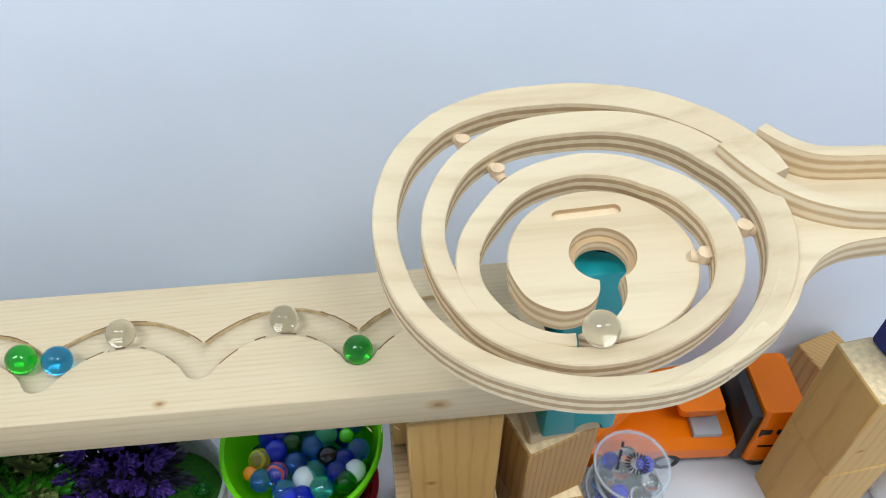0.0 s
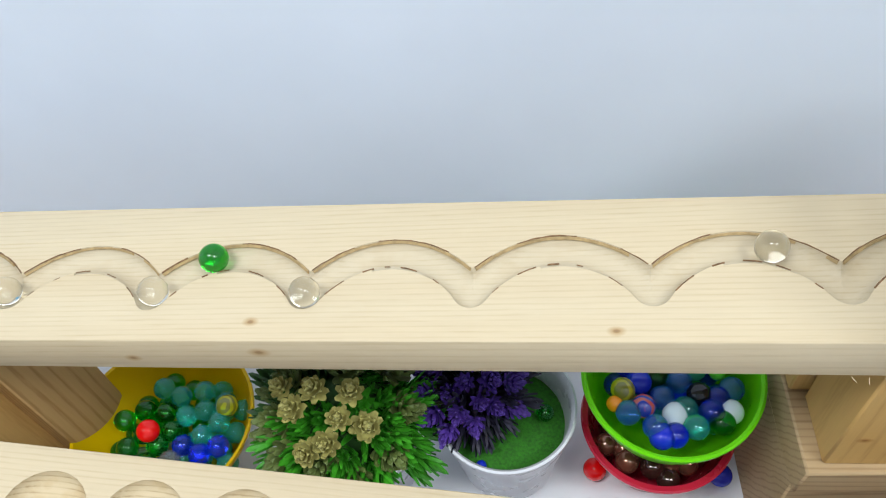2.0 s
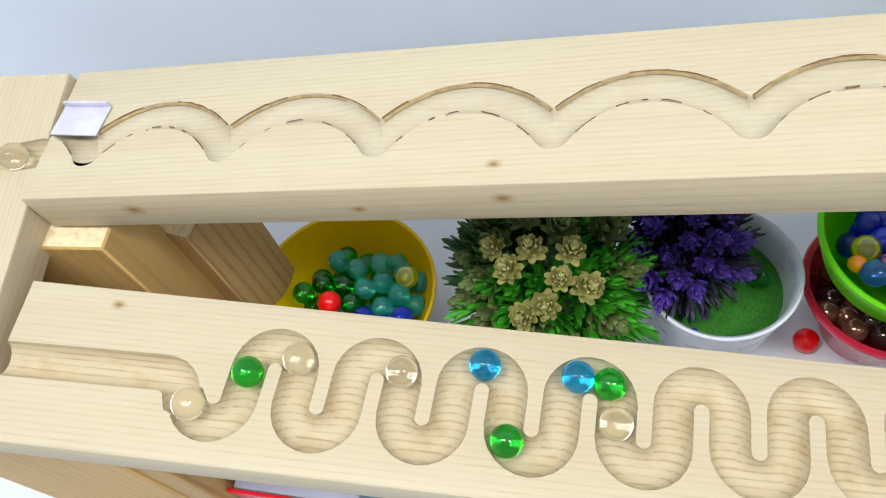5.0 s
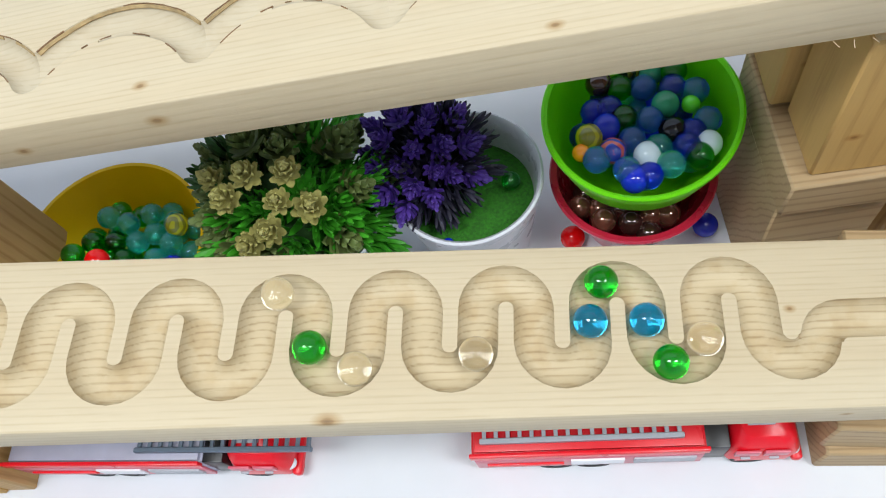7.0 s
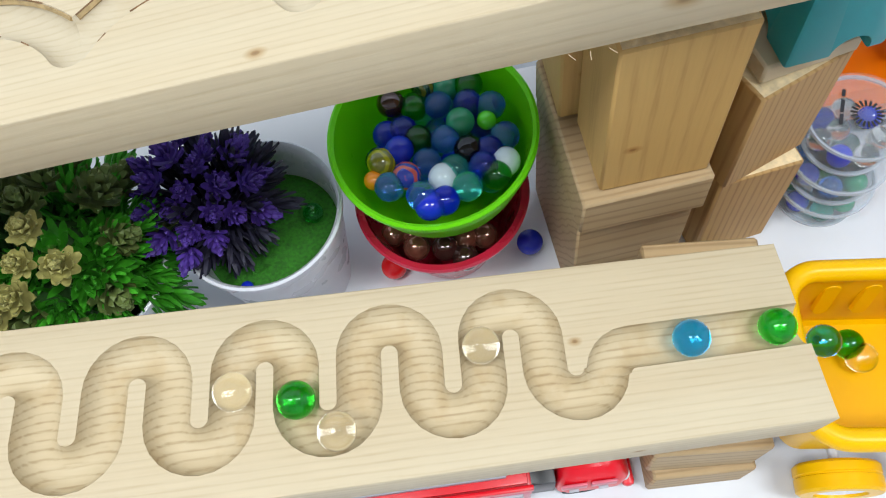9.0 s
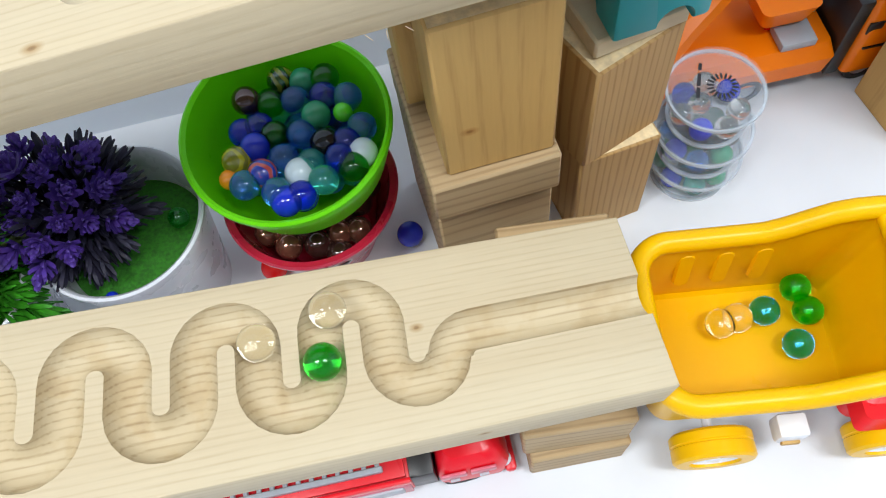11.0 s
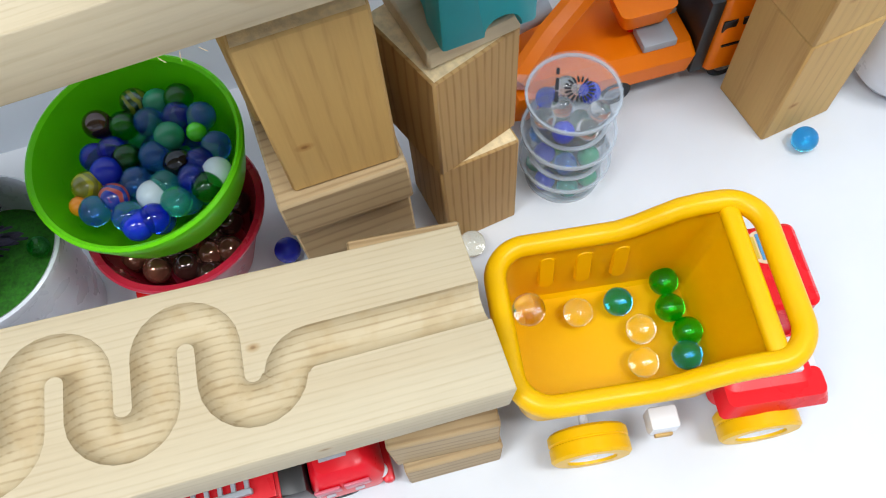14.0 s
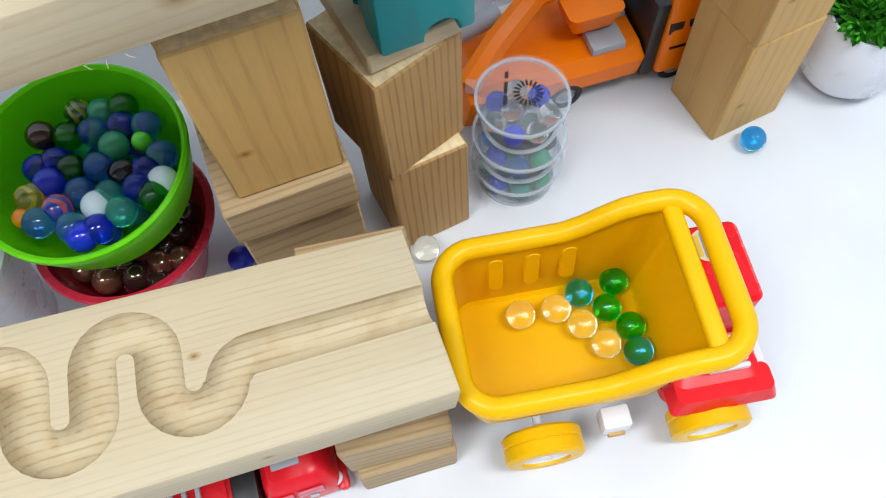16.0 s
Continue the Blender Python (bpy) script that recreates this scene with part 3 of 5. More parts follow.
def ply_side():
    """Sawn edge of plywood: plies lying one on another, seen as level stripes."""
    m, N, L, bs = material("ply_side", 0.62, spec=0.3)
    tc, sep = N.new("ShaderNodeTexCoord"), N.new("ShaderNodeSeparateXYZ")
    L.new(tc.outputs["Object"], sep.inputs[0])
    mul, sine = N.new("ShaderNodeMath"), N.new("ShaderNodeMath")
    mul.operation, sine.operation = "MULTIPLY", "SINE"
    mul.inputs[1].default_value = 6.2832 / 0.005
    L.new(sep.outputs[2], mul.inputs[0])
    L.new(mul.outputs[0], sine.inputs[0])
    noise = N.new("ShaderNodeTexNoise")
    noise.inputs["Scale"].default_value = 160
    L.new(tc.outputs["Object"], noise.inputs["Vector"])
    mix = N.new("ShaderNodeMath")
    mix.operation = "MULTIPLY_ADD"
    mix.inputs[1].default_value, mix.inputs[2].default_value = 0.35, 0.28
    L.new(sine.outputs[0], mix.inputs[0])
    add = N.new("ShaderNodeMath")
    add.operation = "MULTIPLY_ADD"
    add.inputs[1].default_value = 0.45
    L.new(noise.outputs[0], add.inputs[0])
    L.new(mix.outputs[0], add.inputs[2])
    r = ramp(N, [(0.25, (0.54, 0.38, 0.21)), (0.7, (0.74, 0.60, 0.40))])
    L.new(add.outputs[0], r.inputs[0])
    L.new(r.outputs[0], bs.inputs["Base Color"])
    return m


PLY_SIDE = ply_side()


def sided(bm):
    """Gives upright faces the second material."""
    bm.normal_update()
    for f in bm.faces:
        f.material_index = 1 if abs(f.normal.z) < 0.55 else 0
    return bm


PLY_EDGE = [plain("ply_edge_light", (0.74, 0.60, 0.40), 0.6, vary=0.08, scale=200), plain("ply_edge_dark", (0.44, 0.30, 0.16), 0.65, vary=0.12, scale=200)]


def smooth_line(pts, n=6):
    out = []
    P = [Vector(p) for p in pts]
    for i in range(len(P) - 1):
        p0, p1, p2, p3 = P[max(0, i - 1)], P[i], P[i + 1], P[min(len(P) - 1, i + 2)]
        for k in range(n):
            t = k / n
            out.append(0.5 * ((2 * p1) + (p2 - p0) * t + (2 * p0 - 5 * p1 + 4 * p2 - p3) * t * t + (3 * p1 - p0 - 3 * p2 + p3) * t ** 3))
    out.append(P[-1])
    return [tuple(p) for p in out]


def layered(rows_in, rows_out, closed=False, layers=5, thick=SP_T, ease=0.0007):
    """A curved plywood band between an inner and an outer line of (x, y): a face on top, plies showing on both edges."""
    bm = bmesh.new()
    secs = []
    for (xi, yi), (xo, yo) in zip(rows_in, rows_out):
        zi, zo = sp_z(xi, yi), sp_z(xo, yo)
        d = Vector((xo - xi, yo - yi)).normalized() * ease
        sec = [(xi + d.x, yi + d.y, zi), (xo - d.x, yo - d.y, zo)]
        for k in range(layers + 1):
            sec.append((xo, yo, zo - ease - (thick - ease) * k / layers))
        for k in range(layers, -1, -1):
            sec.append((xi, yi, zi - ease - (thick - ease) * k / layers))
        secs.append([bm.verts.new(c) for c in sec])
    n = len(secs[0])
    for a, b in zip(secs, secs[1:]):
        for k in range(n):
            f = bm.faces.new((a[k], b[k], b[(k + 1) % n], a[(k + 1) % n]))
            if 2 <= k < 2 + layers:
                f.material_index = 1 + (k - 2) % 2
            elif 3 + layers <= k < 3 + 2 * layers:
                f.material_index = 1 + (2 + 2 * layers - k) % 2
    bm.faces.new(secs[0])
    bm.faces.new(secs[-1][::-1])
    bmesh.ops.recalc_face_normals(bm, faces=bm.faces)
    return bm


def polar(u, r):
    a = 2 * math.pi * u
    return (SP_C[0] - 0.001 + 1.03 * r * math.cos(a), SP_C[1] + 0.965 * r * math.sin(a))


SPIRAL_M = Matrix.Translation((0.002, -0.0075, 0.0367)) @ Matrix.Scale(0.935, 4)
spiral = thing("spiral_marble_track", SPIRAL_M, "pale birch plywood spiral marble track with layered edges", "marble track")
us = [0.02 + i / 72 for i in range(int(2.73 * 72))]
part("spiral_band", layered([polar(u, sp_r(u) - SP_W) for u in us], [polar(u, sp_r(u)) for u in us]), [PLY] + PLY_EDGE, spiral, "wound plywood band with visible plies")
# the inner disc, with its well and slot cut through
DISC_C, DISC_Z = (0.1205, 0.1095), 0.3142


def disc_mesh():
    bm = bmesh.new()
    rings = []
    prof = [(0.0413, 0.0), (0.0420, -0.0007)] + [(0.0420, -0.0007 - 0.0118 * k / 5) for k in range(1, 6)]
    for r, h in prof:
        rings.append([bm.verts.new((1.01 * r * math.cos(2 * math.pi * i / 72), r * math.sin(2 * math.pi * i / 72), h)) for i in range(72)])
    for q, (a, b) in enumerate(zip(rings, rings[1:])):
        for i in range(72):
            f = bm.faces.new((a[i], b[i], b[(i + 1) % 72], a[(i + 1) % 72]))
            f.material_index = 0 if q == 0 else 1 + (q - 1) % 2
    bm.faces.new(rings[0])
    bm.faces.new(rings[-1][::-1])
    bmesh.ops.recalc_face_normals(bm, faces=bm.faces)
    return bm


disc = part("spiral_disc", disc_mesh(), [PLY] + PLY_EDGE, spiral, "plywood disc with a round well and a short slot")
disc.matrix_basis = pose(DISC_C[0], DISC_C[1], DISC_Z, 4, -3, 0)
bpy.context.view_layer.update()
WELL = (0.0007, 0.0030)
# the last stretch of the channel, curling in to the well
CHANNEL = [(0.0725, 0.1200), (0.0727, 0.1070), (0.0780, 0.0915), (0.0865, 0.0825), (0.0985, 0.0775), (0.1112, 0.0796), (0.1195, 0.0870), (0.1224, 0.0965), (0.1216, 0.1100)]
CHANNEL_FINE = smooth_line(CHANNEL, 5)
into_disc = disc.matrix_basis.inverted()


def channel_cutter():
    return ribbon(CHANNEL_FINE, 0.0116, 0.27, 0.36, 0.0002)


band = next(o for o in spiral.children if o.name.startswith("spiral_band"))
cut(band, [channel_cutter()], PLY_SIDE)
cut(disc, [moved(channel_cutter(), into_disc), cyl(0.0152, 0.0124, (WELL[0], WELL[1], 0), 44), cyl(0.0122, 0.06, (WELL[0], WELL[1], 0), 40),
           cyl(0.0032, 0.006, (-0.0150, 0.0276, 0.0), 16), cyl(0.0032, 0.006, (0.0114, 0.0288, 0.0), 16),
           box(0.0264, 0.0063, 0.006, (0, 0, 0), 0, m=Matrix.Translation((-0.0018, 0.0282, -0.003)) @ Matrix.Rotation(radians(2.6), 4, "Z"))], PLY_SIDE)
# dowel pegs that tie the bands together
for u, drop in ((0.340, 0.0160), (1.328, 0.0160), (0.985, 0.0155), (1.957, 0.0130)):
    x, y = polar(u, sp_r(u) - drop)
    a = radians(360 * u)
    zz = sp_z(x, y)
    peg = join(tube([(x - 0.006 * math.cos(a), y - 0.006 * math.sin(a), zz - 0.009), (x + 0.006 * math.cos(a), y + 0.006 * math.sin(a), zz - 0.008)], 0.0028, 12), cyl(0.0036, 0.005, (x, y, zz - 0.007), 12))
    part("dowel_peg", peg, CHIP, spiral)


# entry channel: a sunk floor between two raised rails, and the flat tail plate beside it
rail_far = [(0.204, 0.163), (0.213, 0.151), (0.226, 0.1435), (0.2542, 0.142), (0.30, 0.141), (0.42, 0.141)]
rail_near = [(0.1815, 0.151), (0.1904, 0.1323), (0.2004, 0.1186), (0.2141, 0.1095), (0.2359, 0.1046), (0.30, 0.1035), (0.42, 0.1035)]
low_edge = [(0.119, 0.0383), (0.130, 0.0376), (0.146, 0.0395), (0.1605, 0.0455), (0.1745, 0.0540), (0.1842, 0.0633), (0.1945, 0.0774), (0.2104, 0.0905), (0.235, 0.0965), (0.30, 0.098), (0.42, 0.098)]
inner_edge = [(0.1905, 0.145), (0.193, 0.120), (0.189, 0.094), (0.177, 0.071), (0.157, 0.0525), (0.134, 0.0415), (0.124, 0.0398)]
outline = smooth_line(low_edge, 4) + smooth_line(rail_near, 4)[::-1][:-3] + smooth_line(inner_edge, 3)[2:]
bm = prism(outline, 0.0125, 0.0007)
for v in bm.verts:
    v.co.z += min(0.3335, sp_z(v.co.x, v.co.y) + 0.0002)
part("tail_plate", sided(bm), [PLY, PLY_SIDE], spiral)


part("far_rail", sided(ribbon(smooth_line(rail_far), 0.0075, 0.322, 0.3432)), [PLY, PLY_SIDE], spiral, "raised plywood rail of the entry channel")
part("near_rail", sided(ribbon(smooth_line(rail_near), 0.0075, 0.322, 0.3442)), [PLY, PLY_SIDE], spiral, "raised plywood rail with a rounded end")
floor_line = [((a[0] + b[0]) / 2, (a[1] + b[1]) / 2) for a, b in zip(smooth_line(rail_far)[:31], smooth_line(rail_near[2:])[:31])]
part("channel_floor", sided(ribbon(floor_line, 0.040, 0.319, 0.3285)), [PLY, PLY_SIDE], spiral)


# ---------------------------------------------------------------- marbles at rest
def marble(name, r, mat, at, label, group, segs=28):
    ob = link(name, ball(r, segs, segs * 2 // 3), mat, smooth=True, angle=180)
    ob.matrix_world = pose(*at, random.uniform(0, 80), random.uniform(0, 80), random.uniform(0, 80))
    return tagged(ob, label, "marble", group)


marble("glass_marble", 0.008, O_RED, (-0.077, 0.125, 0.008), "red glass marble lying on the table by the bucket", "marbles on the table")
marble("glass_marble", 0.008, O_BLUE, (0.007, 0.125, 0.008), "deep blue marble lying on the table", "marbles on the table")
marble("glass_marble", 0.008, G_CYAN, (0.330, 0.0955, 0.008), "cyan glass marble lying beside the tall block", "marbles on the table")
marble("glass_marble", 0.008, G_CLEAR, (0.1131, 0.0934, 0.008), "clear glass marble on the table behind the yellow truck", "marbles on the table")


# ---------------------------------------------------------------- bowl, bucket, dish
def vessel(name, m, profile, mat, label, category, part_name="shell"):
    t = thing(name, m, label, category)
    part(part_name, lathe(profile, 64), mat, t)
    return t


bucket = vessel("red_bucket", pose(-0.040, 0.1395, 0), [(0, 0.0), (0.0255, 0), (0.027, 0.002), (0.0455, 0.058), (0.0485, 0.0585), (0.049, 0.061), (0.048, 0.0625), (0.0445, 0.0615), (0.0435, 0.058), (0.025, 0.004), (0, 0.004)],
                BUCKET, "crimson plastic bucket holding copper-coloured marbles", "bucket")
for k in range(26):
    a, rr = k * 2.39996, 0.0335 * math.sqrt((k + 0.5) / 26)
    mat = (O_BROWN, O_DBROWN, O_BROWN, O_DBROWN, O_JADE)[k % 5 if k > 20 else k % 4]
    marble("copper_marble", 0.0078, mat, (-0.040 + rr * math.cos(a), 0.1395 + rr * math.sin(a), 0.041 + 0.004 * math.sin(k)), "shiny copper-brown marble in the red bucket" if mat is not O_JADE else "green marble among copper ones in the bucket", "marbles in the red bucket", 20)
BOWL_M = pose(-0.0365, 0.147, 0.0625, 5, -2, 0)
vessel("green_bowl", BOWL_M, [(0, 0), (0.020, 0.0005), (0.035, 0.010), (0.0455, 0.026), (0.0513, 0.047), (0.0529, 0.0525), (0.0529, 0.055), (0.0515, 0.056), (0.0497, 0.0545), (0.0490, 0.047), (0.0435, 0.0275), (0.0335, 0.0125), (0.019, 0.003), (0, 0.003)],
       LIME, "lime green plastic bowl full of glass marbles", "bowl")
BOWL_TOP = [(S_GREEN, 390, 193), (O_JADE, 485, 193), (G_DGREEN, 582, 188), (O_DBROWN, 255, 285), (G_DGREEN, 350, 275), (G_SKY, 455, 262), (G_BLUE, 580, 255), (G_SKY, 678, 252),
            (O_JADE, 552, 322), (O_LIME, 660, 305), (G_SKY, 735, 342), (G_BLUE, 245, 385), (G_BLUE, 312, 362), (G_DGREEN, 378, 388), (G_SKY, 490, 382), (O_BLACK, 588, 405),
            (G_BLUE, 672, 395), (S_YELLOW, 235, 488), (O_BLUE, 305, 440), (S_PINK, 340, 517), (G_SKY, 420, 462), (O_WHITE, 488, 505), (G_AQUA, 532, 470), (G_AQUA, 587, 527),
            (G_BLUE, 650, 455), (G_DGREEN, 702, 475), (O_WHITE, 738, 425), (O_ORANGE, 207, 545), (G_SKY, 275, 563), (G_SKY, 405, 578), (O_BLUE, 440, 600), (G_BLUE, 500, 577)]
WORDS = {G_SKY: "pale blue clear glass marble", G_BLUE: "deep blue glass marble", G_DGREEN: "dark green glass marble", O_JADE: "jade green opaque marble", O_BLACK: "black glass marble", O_WHITE: "milky white marble",
         O_BLUE: "solid blue marble", S_YELLOW: "yellow swirl glass marble", S_PINK: "blue marble with pink swirl", S_GREEN: "green and yellow swirl marble", O_DBROWN: "dark brown metallic marble",
         O_LIME: "small lime green bead", O_ORANGE: "small orange bead", G_AQUA: "turquoise glass marble"}
for mat, px, py in BOWL_TOP:
    # plan of the heap seen from above, in the bowl's own units
    u, v = (px - 470) / 8300, (395 - py) / 5600
    x, y = -0.0355 + u * 0.98 + v * 0.18, 0.1420 + v * 0.98 - u * 0.36
    d = math.hypot(x + 0.0365, y - 0.147)
    if d > 0.0408:
        x, y = -0.0365 + (x + 0.0365) * 0.0408 / d, 0.147 + (y - 0.147) * 0.0408 / d
    small = mat in (O_LIME, O_ORANGE)
    marble("glass_marble", 0.0050 if small else 0.0075, mat, (x, y, 0.1055 + random.uniform(-0.0015, 0.002)), WORDS[mat] + " in the green bowl", "marbles in the green bowl", 24)
for k in range(24):
    a, rr = k * 2.39996 + 0.6, 0.033 * math.sqrt((k + 0.5) / 24)
    mat = (G_SKY, G_BLUE, O_BLUE, G_SKY, G_BLUE, G_AQUA)[k % 6]
    marble("glass_marble", 0.0078, mat, (-0.0365 + rr * math.cos(a), 0.147 + rr * math.sin(a), 0.0895 + 1.5 * rr * rr), WORDS[mat] + " low in the green bowl", "marbles in the green bowl", 20)
dish = vessel("yellow_bowl", pose(-0.380, 0.131, 0), [(0, 0), (0.033, 0), (0.034, 0.003), (0.054, 0.022), (0.0635, 0.042), (0.0655, 0.0465), (0.0652, 0.0485), (0.063, 0.048), (0.061, 0.0425), (0.052, 0.024), (0.033, 0.006), (0, 0.005)],
              DISH, "mustard yellow plastic bowl with green glass marbles", "bowl")
for k in range(52):
    a, rr = k * 2.39996, 0.047 * math.sqrt((k % 30 + 0.5) / 30)
    mat = (G_AQUA, G_DGREEN, G_AQUA, G_GREEN, G_SMOKE, G_AQUA, G_DGREEN, G_BLUE)[k % 8]
    x, y = -0.372 + rr * math.cos(a), 0.127 + rr * math.sin(a)
    marble("glass_marble", 0.0078, mat, (x, y, (0.019 if k < 30 else 0.033) + 5 * rr * rr), "green tinted glass marble heaped in the yellow bowl", "marbles in the yellow bowl", 20)
marble("glass_marble", 0.008, O_RED, (-0.388, 0.122, 0.0475), "bright red marble on the heap in the yellow bowl", "marbles in the yellow bowl")
marble("glass_marble", 0.008, S_YELLOW, (-0.338, 0.146, 0.042), "yellow swirl marble in the yellow bowl", "marbles in the yellow bowl")


# ---------------------------------------------------------------- plants
def petal(bm, m, length, width, thick, tip=0.35, curl=0.3):
    """One thick pointed leaf along local x, with a keel."""
    rows = []
    for u, w in ((0, 0.35), (0.3, 0.85), (0.62, 1.0), (0.86, 0.7), (1.0, tip * 0.4)):
        x, h = u * length, curl * length * u * u
        rows.append([bm.verts.new(m @ Vector(c)) for c in ((x, -w * width / 2, h + 0.12 * width), (x, 0, h + thick * 0.2), (x, w * width / 2, h + 0.12 * width), (x, 0, h - thick))])
    for a, b in zip(rows, rows[1:]):
        for k in range(4):
            bm.faces.new((a[k], a[(k + 1) % 4], b[(k + 1) % 4], b[k]))
    bm.faces.new(rows[-1])
    bm.faces.new(rows[0][::-1])


def rosette_mesh(name, r, mat, rings=((4, 72, 0.42, 1.10), (6, 56, 0.52, 0.84), (7, 42, 0.64, 0.56), (8, 26, 0.76, 0.28), (8, 8, 0.82, 0.0)), wide=0.5):
    """A succulent head like a small cone: rings of thick leaves (number, lift, length, height), opening towards the base."""
    bm = bmesh.new()
    off = 0
    for n, lift, size, high in rings:
        for i in range(n):
            a = 2 * math.pi * (i + off) / n + random.uniform(-0.14, 0.14)
            m = Matrix.Translation((0, 0, r * high)) @ Matrix.Rotation(a, 4, "Z") @ Matrix.Rotation(-radians(lift + random.uniform(-8, 8)), 4, "Y")
            petal(bm, m, r * size * random.uniform(0.9, 1.08), r * wide * (0.55 + 0.45 * size), r * 0.14, tip=1.0)
        off += 0.5
    bmesh.ops.recalc_face_normals(bm, faces=bm.faces)
    me = bpy.data.meshes.new(name)
    bm.to_mesh(me)
    bm.free()
    me.materials.append(mat)
    me.shade_smooth()
    me.set_sharp_from_angle(angle=radians(50))
    return me


def spray_mesh(name, length, mat, n=13, leaf=0.42, width=0.13):
    """A fern-like sprig along z with narrow leaflets."""
    bm = bmesh.new()
    for i in range(n):
        u = (i + 1) / n
        a = i * 2.39996
        m = Matrix.Translation((0, 0, u * length * 0.75)) @ Matrix.Rotation(a, 4, "Z") @ Matrix.Rotation(-radians(18 + 50 * u), 4, "Y")
        petal(bm, m, length * leaf * (1.1 - 0.35 * u), length * width, length * 0.02, tip=0.2, curl=0.25)
    bmesh.ops.recalc_face_normals(bm, faces=bm.faces)
    me = bpy.data.meshes.new(name)
    bm.to_mesh(me)
    bm.free()
    me.materials.append(mat)
    me.shade_smooth()
    return me


def foliage(parent, items):
    """All the fine sprigs of a plant as one part."""
    bm, mats = bmesh.new(), []
    for me, at, aim, scale in items:
        q = Vector(aim).to_track_quat("Z", "Y").to_matrix().to_4x4()
        tmp = me.copy()
        tmp.transform(Matrix.Translation(at) @ q @ Matrix.Rotation(random.uniform(0, 6.28), 4, "Z") @ Matrix.Scale(scale, 4))
        if me.materials[0] not in mats:
            mats.append(me.materials[0])
        start = len(bm.faces)
        bm.from_mesh(tmp)
        bm.faces.ensure_lookup_table()
        for f in bm.faces[start:]:
            f.material_index = mats.index(me.materials[0])
        bpy.data.meshes.remove(tmp)
    ob = part("foliage", bm, mats, parent)
    return tagged(ob, kind="stuff")


def on_thing(name, me, parent, at, aim, spin=None, scale=1.0):
    ob = new(name, me)
    ob.parent = parent
    q = Vector(aim).to_track_quat("Z", "Y").to_matrix().to_4x4()
    ob.matrix_basis = Matrix.Translation(at) @ q @ Matrix.Rotation(random.uniform(0, 6.28) if spin is None else spin, 4, "Z") @ Matrix.Scale(scale, 4)
    return tagged(ob, kind="stuff")


POT = [(0, 0), (0.031, 0), (0.033, 0.002), (0.0435, 0.074), (0.0455, 0.080), (0.0455, 0.0825), (0.0442, 0.0835), (0.0425, 0.082), (0.041, 0.074), (0.0315, 0.006), (0, 0.006)]
flower_pot = thing("potted_purple_flowers", pose(-0.1375, 0.135, 0), "purple artificial flowers in a white pot with green felt", "potted plant")
part("pot", lathe(POT, 64), CERAM, flower_pot, "white glossy plastic pot")
bm = lathe([(0, 0.0595), (0.02, 0.059), (0.0385, 0.0575), (0.0385, 0.050), (0, 0.05)], 48)
part("felt_disc", bm, MOSS, flower_pot, "bright green felt over the pot")
ros_p = [rosette_mesh("purple_rosette", 0.0095, PURPLE, wide=0.40) for _ in range(3)]
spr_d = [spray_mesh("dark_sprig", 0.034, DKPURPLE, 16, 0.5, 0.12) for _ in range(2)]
HEAD_C = Vector((-0.023, 0.006, 0.098))
for k in range(30):
    a, el = k * 2.39996, math.asin(1 - 1.2 * (k + 0.5) / 30)
    d = Vector((math.cos(a) * math.cos(el), math.sin(a) * math.cos(el), math.sin(el)))
    p = HEAD_C + Vector((d.x * 0.027, d.y * 0.028, d.z * 0.028)) * random.uniform(0.8, 1.12)
    on_thing("blossom", random.choice(ros_p), flower_pot, p, d, scale=random.uniform(0.8, 1.15))
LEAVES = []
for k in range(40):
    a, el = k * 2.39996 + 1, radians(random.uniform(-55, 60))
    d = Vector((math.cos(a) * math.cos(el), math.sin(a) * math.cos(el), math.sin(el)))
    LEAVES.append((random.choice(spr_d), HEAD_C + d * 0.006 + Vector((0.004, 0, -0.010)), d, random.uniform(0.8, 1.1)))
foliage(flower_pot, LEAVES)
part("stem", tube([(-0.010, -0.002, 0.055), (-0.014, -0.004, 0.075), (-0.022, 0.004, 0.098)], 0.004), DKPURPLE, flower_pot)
marble("glass_marble", 0.0058, G_DGREEN, (-0.112, 0.139, 0.0648), "small green glass marble resting on green felt in the pot", "marbles in the pots")
marble("small_bead", 0.0035, O_BLUE, (-0.152, 0.103, 0.0605), "small violet bead on the green felt", "marbles in the pots")

succ = thing("potted_succulents", pose(-0.235, 0.121, 0), "artificial beige succulents and green ferns in a white pot", "potted plant")
part("pot", lathe([(r * 0.98, h * 0.92) for r, h in POT], 64), CERAM, succ, "white plastic pot")
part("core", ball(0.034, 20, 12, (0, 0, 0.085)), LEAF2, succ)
ros_s = [rosette_mesh("beige_rosette", 0.0130, SUCC, wide=0.50) for _ in range(3)]
ros_o = [rosette_mesh("olive_rosette", 0.0140, SUCC2, wide=0.46) for _ in range(2)]
spr_g = [spray_mesh("fern_sprig", 0.036, LEAF, 18, 0.52, 0.11) for _ in range(3)]
spr_k = [spray_mesh("dark_fern_sprig", 0.036, LEAF2, 18, 0.5, 0.12) for _ in range(2)]
SC = Vector((0, 0, 0.088))
for p in ((-0.018, -0.026, 0.061), (0.010, -0.030, 0.060), (0.016, -0.017, 0.067), (-0.006, -0.016, 0.067), (-0.028, -0.012, 0.060), (0.002, -0.040, 0.048), (-0.010, -0.044, 0.043), (0.024, -0.030, 0.051)):
    d = Vector((p[0], p[1], p[2]))
    on_thing("rosette", random.choice(ros_s), succ, SC + d * 0.92, d + Vector((0, 0, 0.02)), scale=random.uniform(0.75, 0.95))
